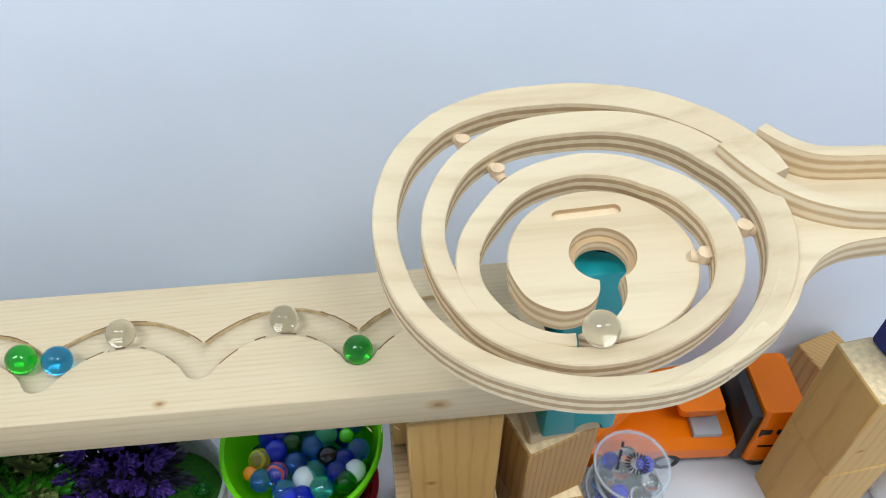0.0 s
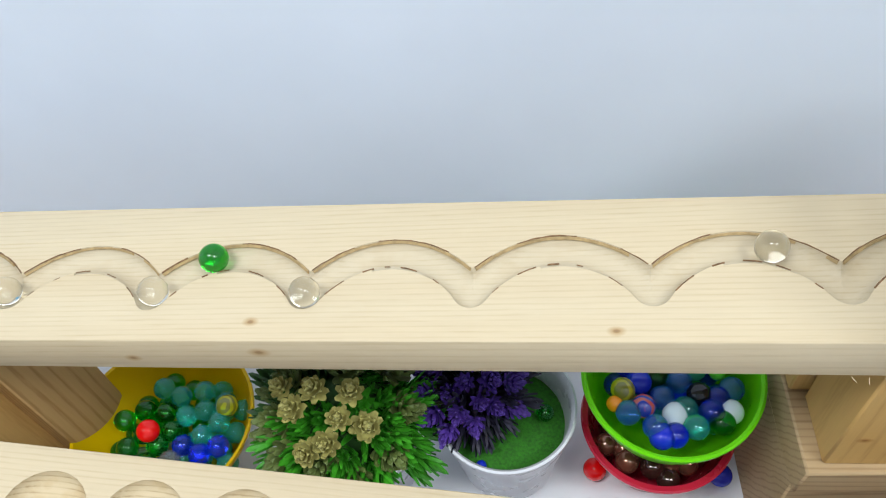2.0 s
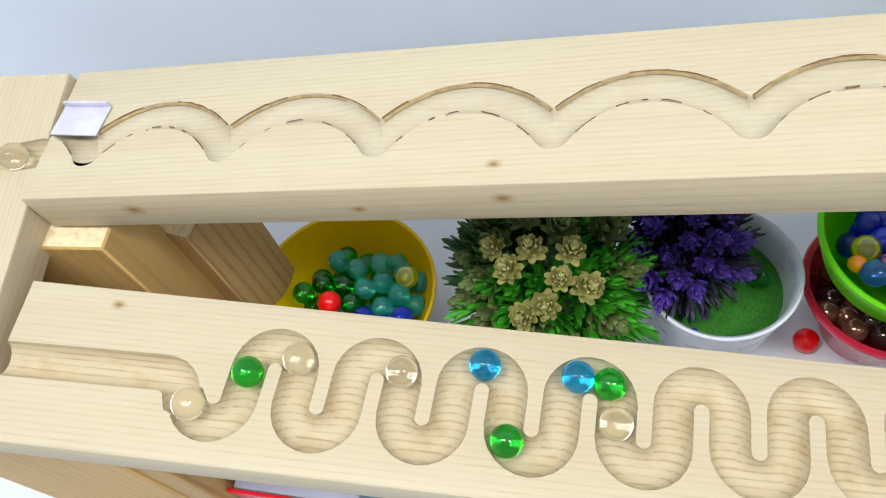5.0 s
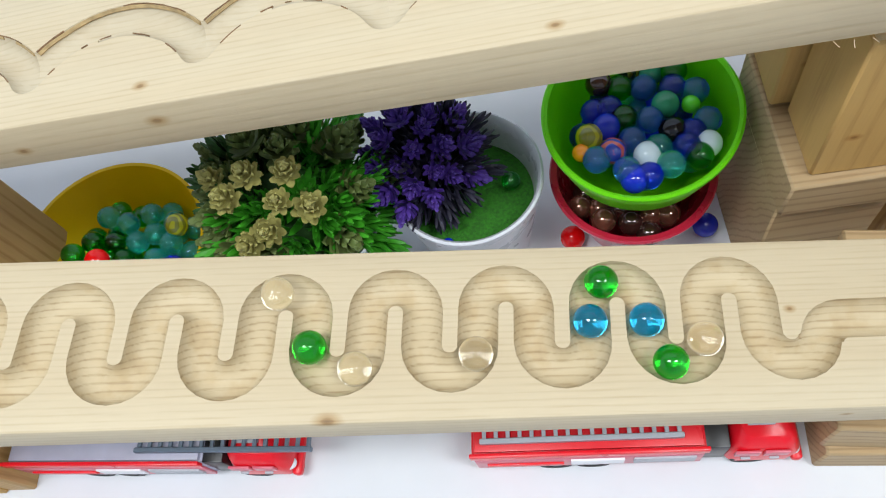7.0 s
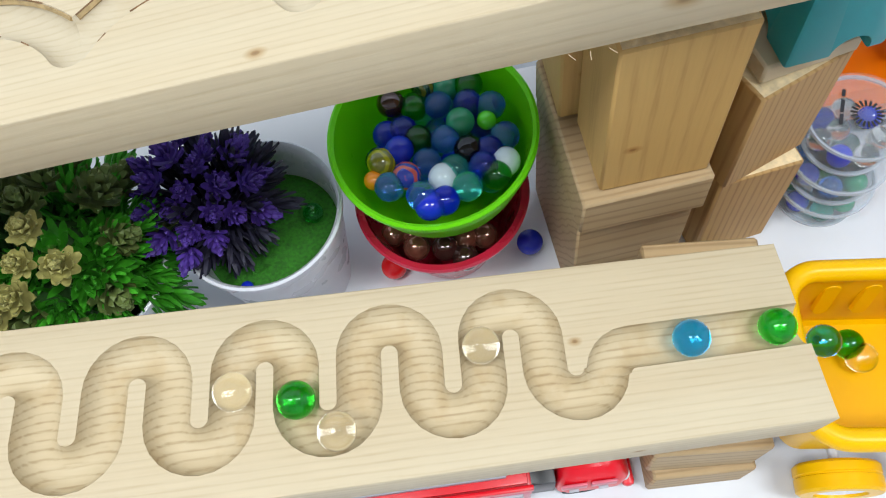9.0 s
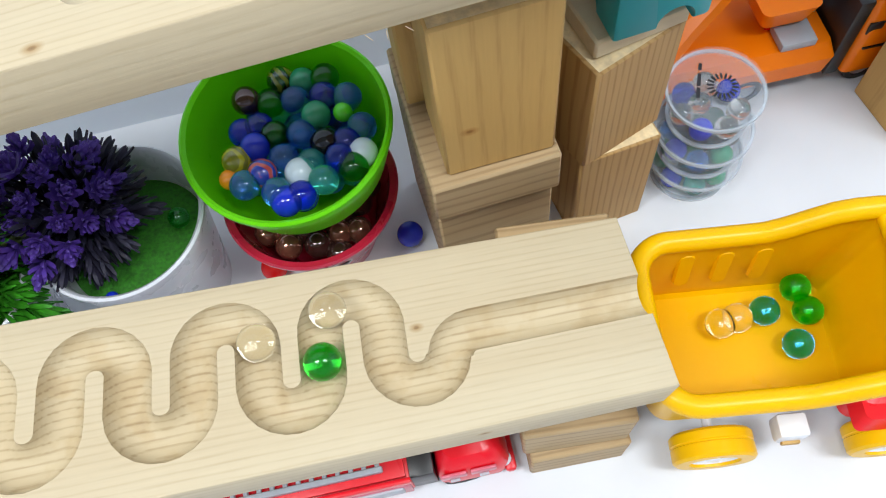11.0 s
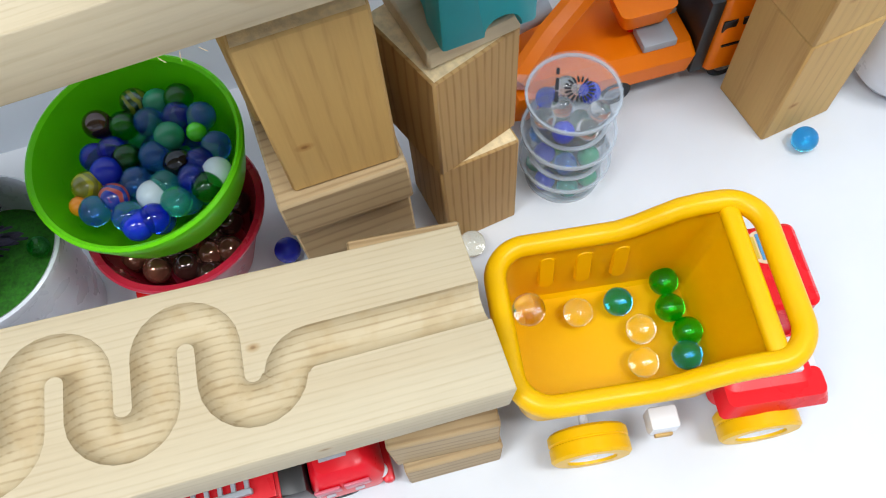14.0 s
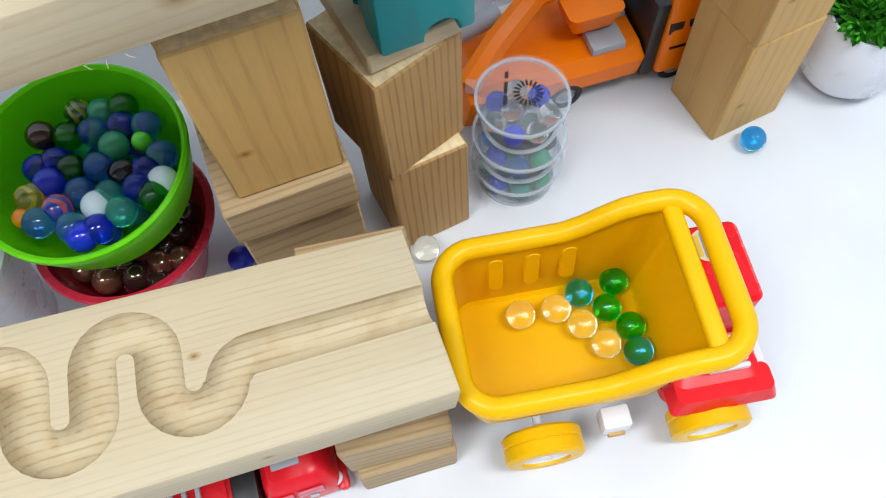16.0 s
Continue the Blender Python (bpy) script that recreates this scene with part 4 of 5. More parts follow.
for k in range(26):
    a, el = k * 2.39996, math.asin(1 - 0.95 * (k + 0.5) / 26)
    d = Vector((math.cos(a) * math.cos(el), math.sin(a) * math.cos(el), math.sin(el)))
    if d.y < -0.25 and d.z > 0.55:
        continue
    on_thing("rosette", random.choice(ros_o), succ, SC + Vector((d.x * 0.042, d.y * 0.04, d.z * 0.056)), d, scale=random.uniform(0.8, 1.2))
LEAVES = []
for k in range(110):
    a, el = k * 2.39996 + 0.3, radians(random.uniform(-32, 62))
    d = Vector((math.cos(a) * math.cos(el), math.sin(a) * math.cos(el), math.sin(el)))
    # bright green sprigs to the front and right, darker ones to the back left
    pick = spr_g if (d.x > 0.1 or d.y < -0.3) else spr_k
    LEAVES.append((random.choice(pick), SC + Vector((d.x * 0.026, d.y * 0.022, d.z * 0.03 - 0.004)), d, random.uniform(0.8, 1.15)))

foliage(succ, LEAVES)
small_pot = thing("potted_small_plant", pose(0.412, 0.126, 0), "small green plant in a round white pot", "potted plant")
part("pot", lathe([(0, 0), (0.020, 0), (0.030, 0.012), (0.034, 0.030), (0.031, 0.048), (0.027, 0.056), (0.0255, 0.056), (0.029, 0.046), (0.031, 0.03), (0.027, 0.014), (0, 0.008)], 48), CERAM, small_pot, "round white pot")
LEAVES = []
for k in range(26):
    a, el = k * 2.39996, radians(random.uniform(15, 80))
    d = Vector((math.cos(a) * math.cos(el), math.sin(a) * math.cos(el), math.sin(el)))
    LEAVES.append((random.choice(spr_g), Vector((0, 0, 0.048)) + d * 0.006, d, random.uniform(0.7, 1.0)))


foliage(small_pot, LEAVES)


# ---------------------------------------------------------------- stacked clear tubs
CLEAR_RIM = CLEARP.copy()
CLEAR_RIM.name = "clear_polypropylene_rim"
CLEAR_RIM.node_tree.nodes["Mix Shader"].inputs[0].default_value = 0.42

def tub(at, tilt, r, h, fill, label):
    t = thing("clear_tub", pose(*at, *tilt), label, "container", "stacked clear tubs")
    part("cup", lathe([(0, 0), (r * 0.86, 0), (r * 0.88, 0.0015), (r * 0.96, h - 0.003), (r * 1.04, h - 0.0025), (r * 1.04, h - 0.0005), (r * 0.95, h - 0.0012), (r * 0.855, 0.002), (0, 0.0012)], 48), CLEARP, t, "clear plastic cup with a rolled rim")
    part("lid", lathe([(0, h + 0.0005), (r * 0.8, h + 0.0005), (r * 0.82, h + 0.0014), (r * 1.05, h + 0.0016), (r * 1.06, h), (r * 1.0, h + 0.0002), (0, h - 0.0002)], 48), CLEARP, t, "clear snap-on lid")
    part("rim", lathe([(r * 0.99, h - 0.0022), (r * 1.045, h - 0.0026), (r * 1.055, h - 0.0016), (r * 1.045, h - 0.0004), (r * 0.99, h - 0.0008), (r * 0.99, h - 0.0022)], 48), CLEAR_RIM, t, "thicker clear rim")
    part("base_ring", lathe([(r * 0.80, 0.0004), (r * 0.885, 0.0002), (r * 0.895, 0.0022), (r * 0.80, 0.0018), (r * 0.80, 0.0004)], 48), CLEAR_RIM, t)
    part("lid_tab", box(0.007, 0.010, 0.0012, (-r * 1.12, 0.004, h), 0.0004), CLEARP, t)
    for k, mat in enumerate(fill):
        a, rr = (k * 0.898, r * 0.62) if k < 7 else (k * 2.2, r * 0.22)
        part("bead", ball(0.0066, 18, 12, (rr * math.cos(a), rr * math.sin(a), 0.0085)), mat, t)
    return t


tub((0.1835, 0.1275, 0.0), (0, 0, 0), 0.0265, 0.0215, [O_JADE, G_AQUA, O_JADE, O_JADE, O_BLUE, G_AQUA, O_JADE, G_AQUA, G_DGREEN], "clear plastic tub of green glass beads on the table")
tub((0.1845, 0.1290, 0.0236), (0, 0, 40), 0.0265, 0.0215, [O_JADE, G_AQUA, G_SKY, O_BLUE, G_SKY, O_JADE, G_SMOKE, G_DGREEN], "clear plastic tub of smoky beads in the stack")
top_tub = tub((0.1865, 0.1335, 0.0474), (2, 0, -24), 0.0255, 0.0255, [G_CLEAR, O_BLUE, G_CLEAR, G_BLUE, G_CLEAR, O_BLUE, G_CLEAR, G_CLEAR], "clear plastic tub with printed lid on top of the stack")
# printed ring of marks and a column of unreadable writing on the lid
bm = bmesh.new()
for k in range(18):
    a = 2 * math.pi * k / 18
    b = box(0.0036, 0.0012, 0.0002, (0.0066, 0, 0), 0)
    moved(b, Matrix.Translation((0.003, 0.001, 0.0272)) @ Matrix.Rotation(a, 4, "Z"))
    bm = join(bm, b)
part("print_ring", bm, INK, top_tub, "ring of small black printed marks")
bm = bmesh.new()
for k, l in enumerate((0.0045, 0.008, 0.0065)):
    b = box(0.0019, l, 0.0002, (-0.0095, 0.012 - 0.0085 * k, 0.0272), 0)
    bm = join(bm, b)
part("print_bars", bm, INK, top_tub, "black printed words")


# ---------------------------------------------------------------- toy vehicles
def rounded(x0, x1, y0, y1, r, z, n=6):
    """A rounded rectangle as a closed line of points."""
    out = []
    for cx, cy, a0 in ((x1 - r, y1 - r, 0), (x0 + r, y1 - r, 90), (x0 + r, y0 + r, 180), (x1 - r, y0 + r, 270)):
        for k in range(n + 1):
            a = radians(a0 + 90 * k / n)
            x, y = cx + r * math.cos(a), cy + r * math.sin(a)
            out.append((x, y, z(x) if callable(z) else z))
        if a0 in (0, 180):
            far = x0 + r if a0 == 0 else x1 - r
            for k in range(1, 10):
                xm = cx + (far - cx) * k / 10
                out.append((xm, out[-1][1], z(xm) if callable(z) else z))
    return out


def loft(loops, cap=True):
    bm = bmesh.new()
    rows = [[bm.verts.new(p) for p in l] for l in loops]
    n = len(rows[0])
    for a, b in zip(rows, rows[1:]):
        for k in range(n):
            bm.faces.new((a[k], a[(k + 1) % n], b[(k + 1) % n], b[k]))
    if cap:
        bm.faces.new(rows[0][::-1])
        bm.faces.new(rows[-1])
    bmesh.ops.recalc_face_normals(bm, faces=bm.faces)
    return bm


def toy_wheel(parent, at, r, w, tyre_mat, rim_mat, hub_mat=None):
    """A wheel on a y axle: tyre with tread grooves, and a recessed rim."""
    prof = [(r * 0.62, -w / 2), (r * 0.93, -w / 2), (r, -w * 0.40), (r, -w * 0.12), (r * 0.975, -w * 0.09), (r * 0.975, -w * 0.04), (r, -w * 0.01), (r, w * 0.40), (r * 0.93, w / 2), (r * 0.62, w / 2), (r * 0.60, w * 0.3), (r * 0.60, -w * 0.3), (r * 0.62, -w / 2)]
    tyre = part("wheel", moved(lathe(prof, 40), Matrix.Translation(at) @ Matrix.Rotation(math.pi / 2, 4, "X")), tyre_mat, parent)
    rim = lathe([(0, -w * 0.42), (r * 0.16, -w * 0.42), (r * 0.2, -w * 0.3), (r * 0.5, -w * 0.26), (r * 0.615, -w * 0.4), (r * 0.615, w * 0.4), (0, w * 0.4)], 32)
    part("rim", moved(rim, Matrix.Translation(at) @ Matrix.Rotation(-math.pi / 2, 4, "X")), rim_mat, tyre)
    spokes = bmesh.new()
    for k in range(5):
        spokes = join(spokes, moved(box(r * 0.42, r * 0.12, w * 0.08, (r * 0.32, 0, 0), 0.0003, 1), Matrix.Rotation(2 * math.pi * k / 5, 4, "Z")))
    part("spokes", moved(spokes, Matrix.Translation(Vector(at) + Vector((0, -w * 0.30, 0))) @ Matrix.Rotation(math.pi / 2, 4, "X")), hub_mat or rim_mat, tyre)
    return tyre


TRUCK_M = pose(0.160, -0.004, 0, 0, 0, -9)
truck = thing("toy_dump_truck", TRUCK_M, "yellow and red plastic toy dump truck catching marbles", "toy truck")


def rim_z(x):
    k = max(0.0, min(1.0, (x + 0.004) / 0.036))
    return 0.1045 + 0.0150 * k * k * (3 - 2 * k)


bed = part("bed", loft([rounded(-0.055, 0.039, -0.029, 0.0345, 0.010, 0.0445), rounded(-0.0558, 0.0405, -0.029, 0.0350, 0.010, 0.047), rounded(-0.0605, 0.0475, -0.0365, 0.0365, 0.010, lambda x: rim_z(x) - 0.001),
                         rounded(-0.0585, 0.0455, -0.0345, 0.0345, 0.009, lambda x: rim_z(x) + 0.001), rounded(-0.0545, 0.0390, -0.0275, 0.0335, 0.010, 0.050), rounded(-0.0525, 0.0370, -0.0262, 0.0315, 0.009, 0.0478)]), YELLOW, truck, "yellow tipping bed with sloped walls")
part("bed_rim", tube(rounded(-0.0600, 0.0578, -0.0370, 0.0370, 0.016, rim_z, 14), 0.0050, 16, closed=True), YELLOW, bed, "thick rolled yellow rim with handle loop")
part("crossbar", moved(box(0.0085, 0.071, 0.0065, (0, 0, 0), 0.0028, 4), Matrix.Translation((0.0445, 0, rim_z(0.045) - 0.0042))), YELLOW, bed, "smooth yellow bar behind the handle")
for sy in (-1, 1):
    for k in range(3):
        x = -0.033 + 0.0178 * k
        rib = loft([rounded(x - 0.0042, x + 0.0042, -0.014, 0.014, 0.0041, 0.0), rounded(x - 0.0033, x + 0.0033, -0.013, 0.013, 0.0032, 0.0016)])
        part("raised_rib", moved(rib, Matrix.Translation((0, sy * 0.0338, 0.080)) @ Matrix.Rotation(radians(sy * 83), 4, "X")), YELLOW, bed)
chassis = part("chassis", join(box(0.115, 0.036, 0.016, (0.012, 0, 0.022), 0.003), box(0.05, 0.044, 0.010, (-0.02, 0, 0.030), 0.002)), WHITEP, truck, "white plastic chassis")
part("side_box", box(0.015, 0.012, 0.014, (0.0155, -0.034, 0.020), 0.002), WHITEP, chassis)
part("side_lamp", box(0.009, 0.002, 0.004, (0.0155, -0.0405, 0.021), 0.0006), BLOCK, chassis)
cab = part("cab", loft([rounded(0.042, 0.087, -0.031, 0.034, 0.006, 0.024), rounded(0.043, 0.0865, -0.031, 0.034, 0.006, 0.05), rounded(0.0525, 0.0815, -0.009, 0.034, 0.004, 0.056), rounded(0.053, 0.081, -0.008, 0.033, 0.004, 0.094), rounded(0.055, 0.079, -0.006, 0.031, 0.003, 0.096)]), RED, truck, "red glossy cab")
part("fender", loft([rounded(0.041, 0.093, -0.040, -0.026, 0.003, 0.0385), rounded(0.040, 0.094, -0.041, -0.025, 0.003, 0.040), rounded(0.043, 0.091, -0.038, -0.024, 0.004, 0.050)]), RED, cab, "red moulded wheel guard")
part("fender_far", loft([rounded(0.041, 0.093, 0.026, 0.040, 0.003, 0.0385), rounded(0.040, 0.094, 0.025, 0.041, 0.003, 0.040), rounded(0.043, 0.091, 0.024, 0.038, 0.004, 0.050)]), RED, cab)
part("grille", join(*[box(0.020, 0.0026, 0.004, (0.069, -0.012 - 0.0036 * k, 0.056), 0.0006, 1) for k in range(5)]), WHITEP, cab, "white ribbed vent")
part("front_bumper", box(0.008, 0.060, 0.010, (0.0945, 0, 0.024), 0.003), WHITEP, truck, "white bumper")
sticker = part("sticker", lathe([(0, 0), (0.0085, 0), (0.0085, 0.0004), (0, 0.0004)], 28, (0, 0, 0)), plain("sticker_cream", (0.85, 0.66, 0.46), 0.4), cab, "round cream sticker with coloured bands")
sticker.matrix_basis = pose(0.0640, 0.0220, 0.0962, 0, 0, 0)
for k, (c, w) in enumerate((((0.75, 0.55, 0.05), 0.011), ((0.10, 0.35, 0.65), 0.013), ((0.75, 0.15, 0.25), 0.012), ((0.12, 0.45, 0.2), 0.009))):
    b = part("sticker_band", box(0.0022, w, 0.0003, (0.0592 + 0.0032 * k, 0.0220, 0.0967), 0), plain("sticker_ink_%d" % k, c, 0.4), cab)
for wx, wy in ((-0.0220, -0.0395), (0.0640, -0.0405), (-0.0220, 0.0395), (0.0640, 0.0405)):
    toy_wheel(truck, (wx, wy, 0.0205), 0.0205, 0.0145, YELLOW, WHITEP)
part("axle", cyl(0.0025, 0.072, (-0.0220, 0, 0.0205), 12, axis="y"), WHITEP, truck)
part("axle", cyl(0.0025, 0.072, (0.0640, 0, 0.0205), 12, axis="y"), WHITEP, truck)


def fire_engine(m, length, label, ladder_mat, deck_mat, boom, body_mat):
    """A long toy fire engine: cab at +x, panelled side, ladder deck on top."""
    t = thing("toy_fire_engine", m @ Matrix.Diagonal((1, 1, 0.8, 1)), label, "toy truck", "toy fire engines")
    cabx = length * 0.72
    body = part("body", box(cabx, 0.040, 0.034, (cabx / 2, 0, 0.010), 0.002), body_mat, t, "enamelled body")
    part("top_rail", box(cabx + 0.001, 0.0025, 0.009, (cabx / 2, -0.0205, 0.043), 0.0008), REDMET, body, "bright red top rail")
    part("top_rail", box(cabx + 0.001, 0.0025, 0.009, (cabx / 2, 0.0205, 0.043), 0.0008), REDMET, body)
    pink = plain("washed_red_panel", (0.62, 0.12, 0.17), 0.3, vary=0.08)
    part("skirt", box(cabx * 0.98, 0.0015, 0.026, (cabx / 2, -0.0205, 0.012), 0.0004), pink, body, "pale red side panel")
    for x0, x1, mat, nm in ((0.06, 0.40, REDMET, "slot_strip"), (0.43, 0.66, WHITEP, "white_panel"), (0.70, 0.96, GREY, "roller_shutter")):
        part(nm, box((x1 - x0) * cabx, 0.0015, 0.014 if mat is not REDMET else 0.006, ((x0 + x1) / 2 * cabx, -0.0216, 0.020), 0.0004), mat, body)
    part("deck", box(cabx * 0.97, 0.036, 0.003, (cabx / 2, 0, 0.0445), 0.0006), deck_mat, t, "grey deck")
    rails = join(*[box(length * 0.62, 0.003, 0.005, (length * 0.33, sy, 0.0), 0.0006, 1) for sy in (-0.013, 0.013)])
    ladder = part("ladder", rails, ladder_mat, t, "long ladder with many rungs")
    ladder.location = (0.002 if not boom else length * 0.47, 0, 0.049)
    first = part("rung", box(0.0022, 0.026, 0.003, (0, 0, 0.001), 0.0004, 1), ladder_mat, ladder)
    first.location = (length * 0.035, 0, 0)
    for k in range(1, 17):
        rung = new("rung", first.data)
        rung.parent = ladder
        rung.location = (length * (0.035 + 0.037 * k), 0, 0)
    cab_r = part("cab", loft([rounded(cabx + 0.012, length, -0.021, 0.021, 0.006, 0.008), rounded(cabx + 0.012, length + 0.001, -0.0215, 0.0215, 0.007, 0.026), rounded(cabx + 0.015, length - 0.004, -0.019, 0.019, 0.007, 0.045), rounded(cabx + 0.018, length - 0.008, -0.015, 0.015, 0.006, 0.049)]), REDMET, t, "red rounded cab")
    part("windscreen", box(0.0015, 0.030, 0.013, (length - 0.0015, 0, 0.029), 0.0005, m=Matrix.Rotation(radians(-12), 4, "Y")), BLACK, cab_r, "dark windscreen")
    for k in range(2):
        part("side_window", box(0.013, 0.0015, 0.010, (cabx + 0.021 + 0.015 * k, -0.0212, 0.029), 0.0005), pink, cab_r, "pale side window")
        part("door_handle", box(0.005, 0.0015, 0.0018, (cabx + 0.021 + 0.015 * k, -0.0222, 0.024), 0.0004), GREY, cab_r)
    part("divider", box(0.013, 0.038, 0.034, (cabx + 0.0055, 0, 0.009), 0.001), BLACK, t, "black gap behind the cab")
    for sy in (-0.007, 0.004):
        part("roof_vent", box(0.014, 0.004, 0.0015, (cabx + 0.028, sy, 0.0488), 0.0005), GREY, cab_r, "grey roof vent")
    part("headlamp", ball(0.004, 14, 10, (length - 0.002, -0.016, 0.020)), WHITEP, cab_r, "chrome headlamp")
    part("bumper", box(0.006, 0.044, 0.008, (length + 0.001, 0, 0.007), 0.002), REDMET, t)
    for wx in (length * 0.26, length * 0.38, length * 0.86):
        for wy in (-0.0175, 0.0175):
            toy_wheel(t, (wx, wy, 0.0095), 0.0095, 0.007, RUBBER, GREY)
    return t


fire_engine(pose(-0.1465, 0.0025, 0, 0, 0, -1.5), 0.176, "red toy fire engine with a grey ladder deck on the table", GREY, REDMET, False, REDMET)
fire_engine(pose(-0.430, 0.0145, 0, 0, 0, -3), 0.175, "grey and red toy fire engine with a slate ladder", DGREY, LILAC, True, LILAC)

# orange crane truck behind the tubs
crane = thing("toy_crane_truck", pose(0.172, 0.166, 0, 0, 0, -1.5), "orange plastic toy crane truck standing by the wall", "toy truck")
body = part("body", loft([rounded(0.0, 0.110, 0.0, 0.060, 0.003, 0.016), rounded(0.0, 0.112, -0.001, 0.061, 0.003, 0.030), rounded(0.004, 0.110, 0.006, 0.056, 0.003, 0.0375)]), ORANGE, crane, "orange flat body")
part("skirt", box(0.085, 0.050, 0.012, (0.062, 0.030, 0.008), 0.001), GREY, crane, "grey underside")
part("engine_well", box(0.022, 0.018, 0.006, (0.088, 0.014, 0.0375), 0.001), GREY, body, "grey recessed engine")
part("engine_cover", box(0.020, 0.013, 0.007, (0.084, 0.029, 0.0375), 0.002), RED, body)
part("corner_plate", box(0.018, 0.022, 0.004, (0.100, 0.040, 0.0375), 0.001), GREY, body)
arm = part("boom", tube([(-0.003, 0.008, 0.040), (0.02, 0.022, 0.056), (0.05, 0.040, 0.066), (0.085, 0.048, 0.064), (0.094, 0.034, 0.052)], 0.0085, 8), ORANGE, crane, "orange jointed boom")
part("bucket", loft([rounded(0.068, 0.096, 0.018, 0.044, 0.004, 0.047), rounded(0.064, 0.100, 0.014, 0.048, 0.005, 0.062)]), ORANGE, arm)
part("outrigger", box(0.014, 0.030, 0.022, (-0.004, 0.012, 0.012), 0.002, m=Matrix.Rotation(radians(14), 4, "Y")), ORANGE, crane)
part("ram", moved(cyl(0.0065, 0.03, (0, 0, 0), 20), Matrix.Translation((0.014, 0.040, 0.055)) @ Matrix.Rotation(radians(70), 4, "Y")), GREY, crane, "grey ribbed cylinder")
part("cab_back", box(0.009, 0.058, 0.062, (0.1165, 0.030, 0.010), 0.001), BLACK, crane, "black partition")
ocab = part("cab", loft([rounded(0.1215, 0.158, -0.002, 0.061, 0.004, 0.012), rounded(0.1215, 0.159, -0.002, 0.061, 0.005, 0.045), rounded(0.1225, 0.154, 0.003, 0.056, 0.005, 0.074)]), ORANGE, crane, "orange cab")
for k in range(3):
    part("window", box(0.009, 0.0015, 0.009 if k < 2 else 0.006, (0.128 + 0.0125 * k, -0.0005, 0.046), 0.0005), BLACK, ocab, "small black window")
part("door_line", box(0.024, 0.001, 0.0015, (0.138, -0.0024, 0.034), 0), BLACK, ocab)
for wx in (0.022, 0.060, 0.136):
    for wy in (0.004, 0.056):
        toy_wheel(crane, (wx, wy, 0.0115), 0.0115, 0.009, RUBBER, GREY)
block("wood_block", (0.372, 0.212), 0.04, 0.035, 0.0, 0.045, 20, BEECH, "small brown wooden block by the wall")

# stray splinters under the upper track's edge
for x, y, a in ((0.011, 0.0795, 30), (0.018, 0.0793, 80), (0.024, 0.0791, 20)):
    sp = link("wood_splinter", tube([(0, 0, 0), (0.0014, -0.0005, -0.0005), (0.0027, -0.0006, -0.0012)], 0.00014, 5), CHIP)
    sp.matrix_world = pose(x, y, 0.2345, 0, 0, -a)
    tagged(sp, "fine pale splinter on the lower edge of the board", "splinter")

# ---------------------------------------------------------------- rolling marbles
ROLL_LOW = 0.0005
end_x = 0.0945


def main_line():
    """Where a marble's centre goes: upper groove, turning board, serpentine, run-out."""
    pts = []
    for line in UP_ARCS[::-1]:
        for x, y in line[::-1]:
            if x > -0.485 and not (pts and (UP_M @ Vector((x, y, 0))).x > pts[-1].x - 0.0005):
                pts.append(UP_M @ Vector((x, y - 0.001, 0.0026)))
    for x, y in TURN_LINE[1:-1]:
        pts.append(TURN_M @ Vector((x, y, 0.0012)))
    for x, y in LOW_LINE:
        if -0.480 < x < end_x:
            pts.append(LOW_M @ Vector((x, y, ROLL_LOW)))
    pts.append(LOW_M @ Vector((end_x, 0.0095, ROLL_LOW)))
    return resample(pts, 0.001)


LINE = main_line()


def glass_runner(mat, label):
    """A marble of clear glass with a paler or deeper core."""
    ob = link("rolling_marble", ball(BALL, 36, 24), mat, smooth=True, angle=180)
    return tagged(ob, label, "marble", "rolling marbles")


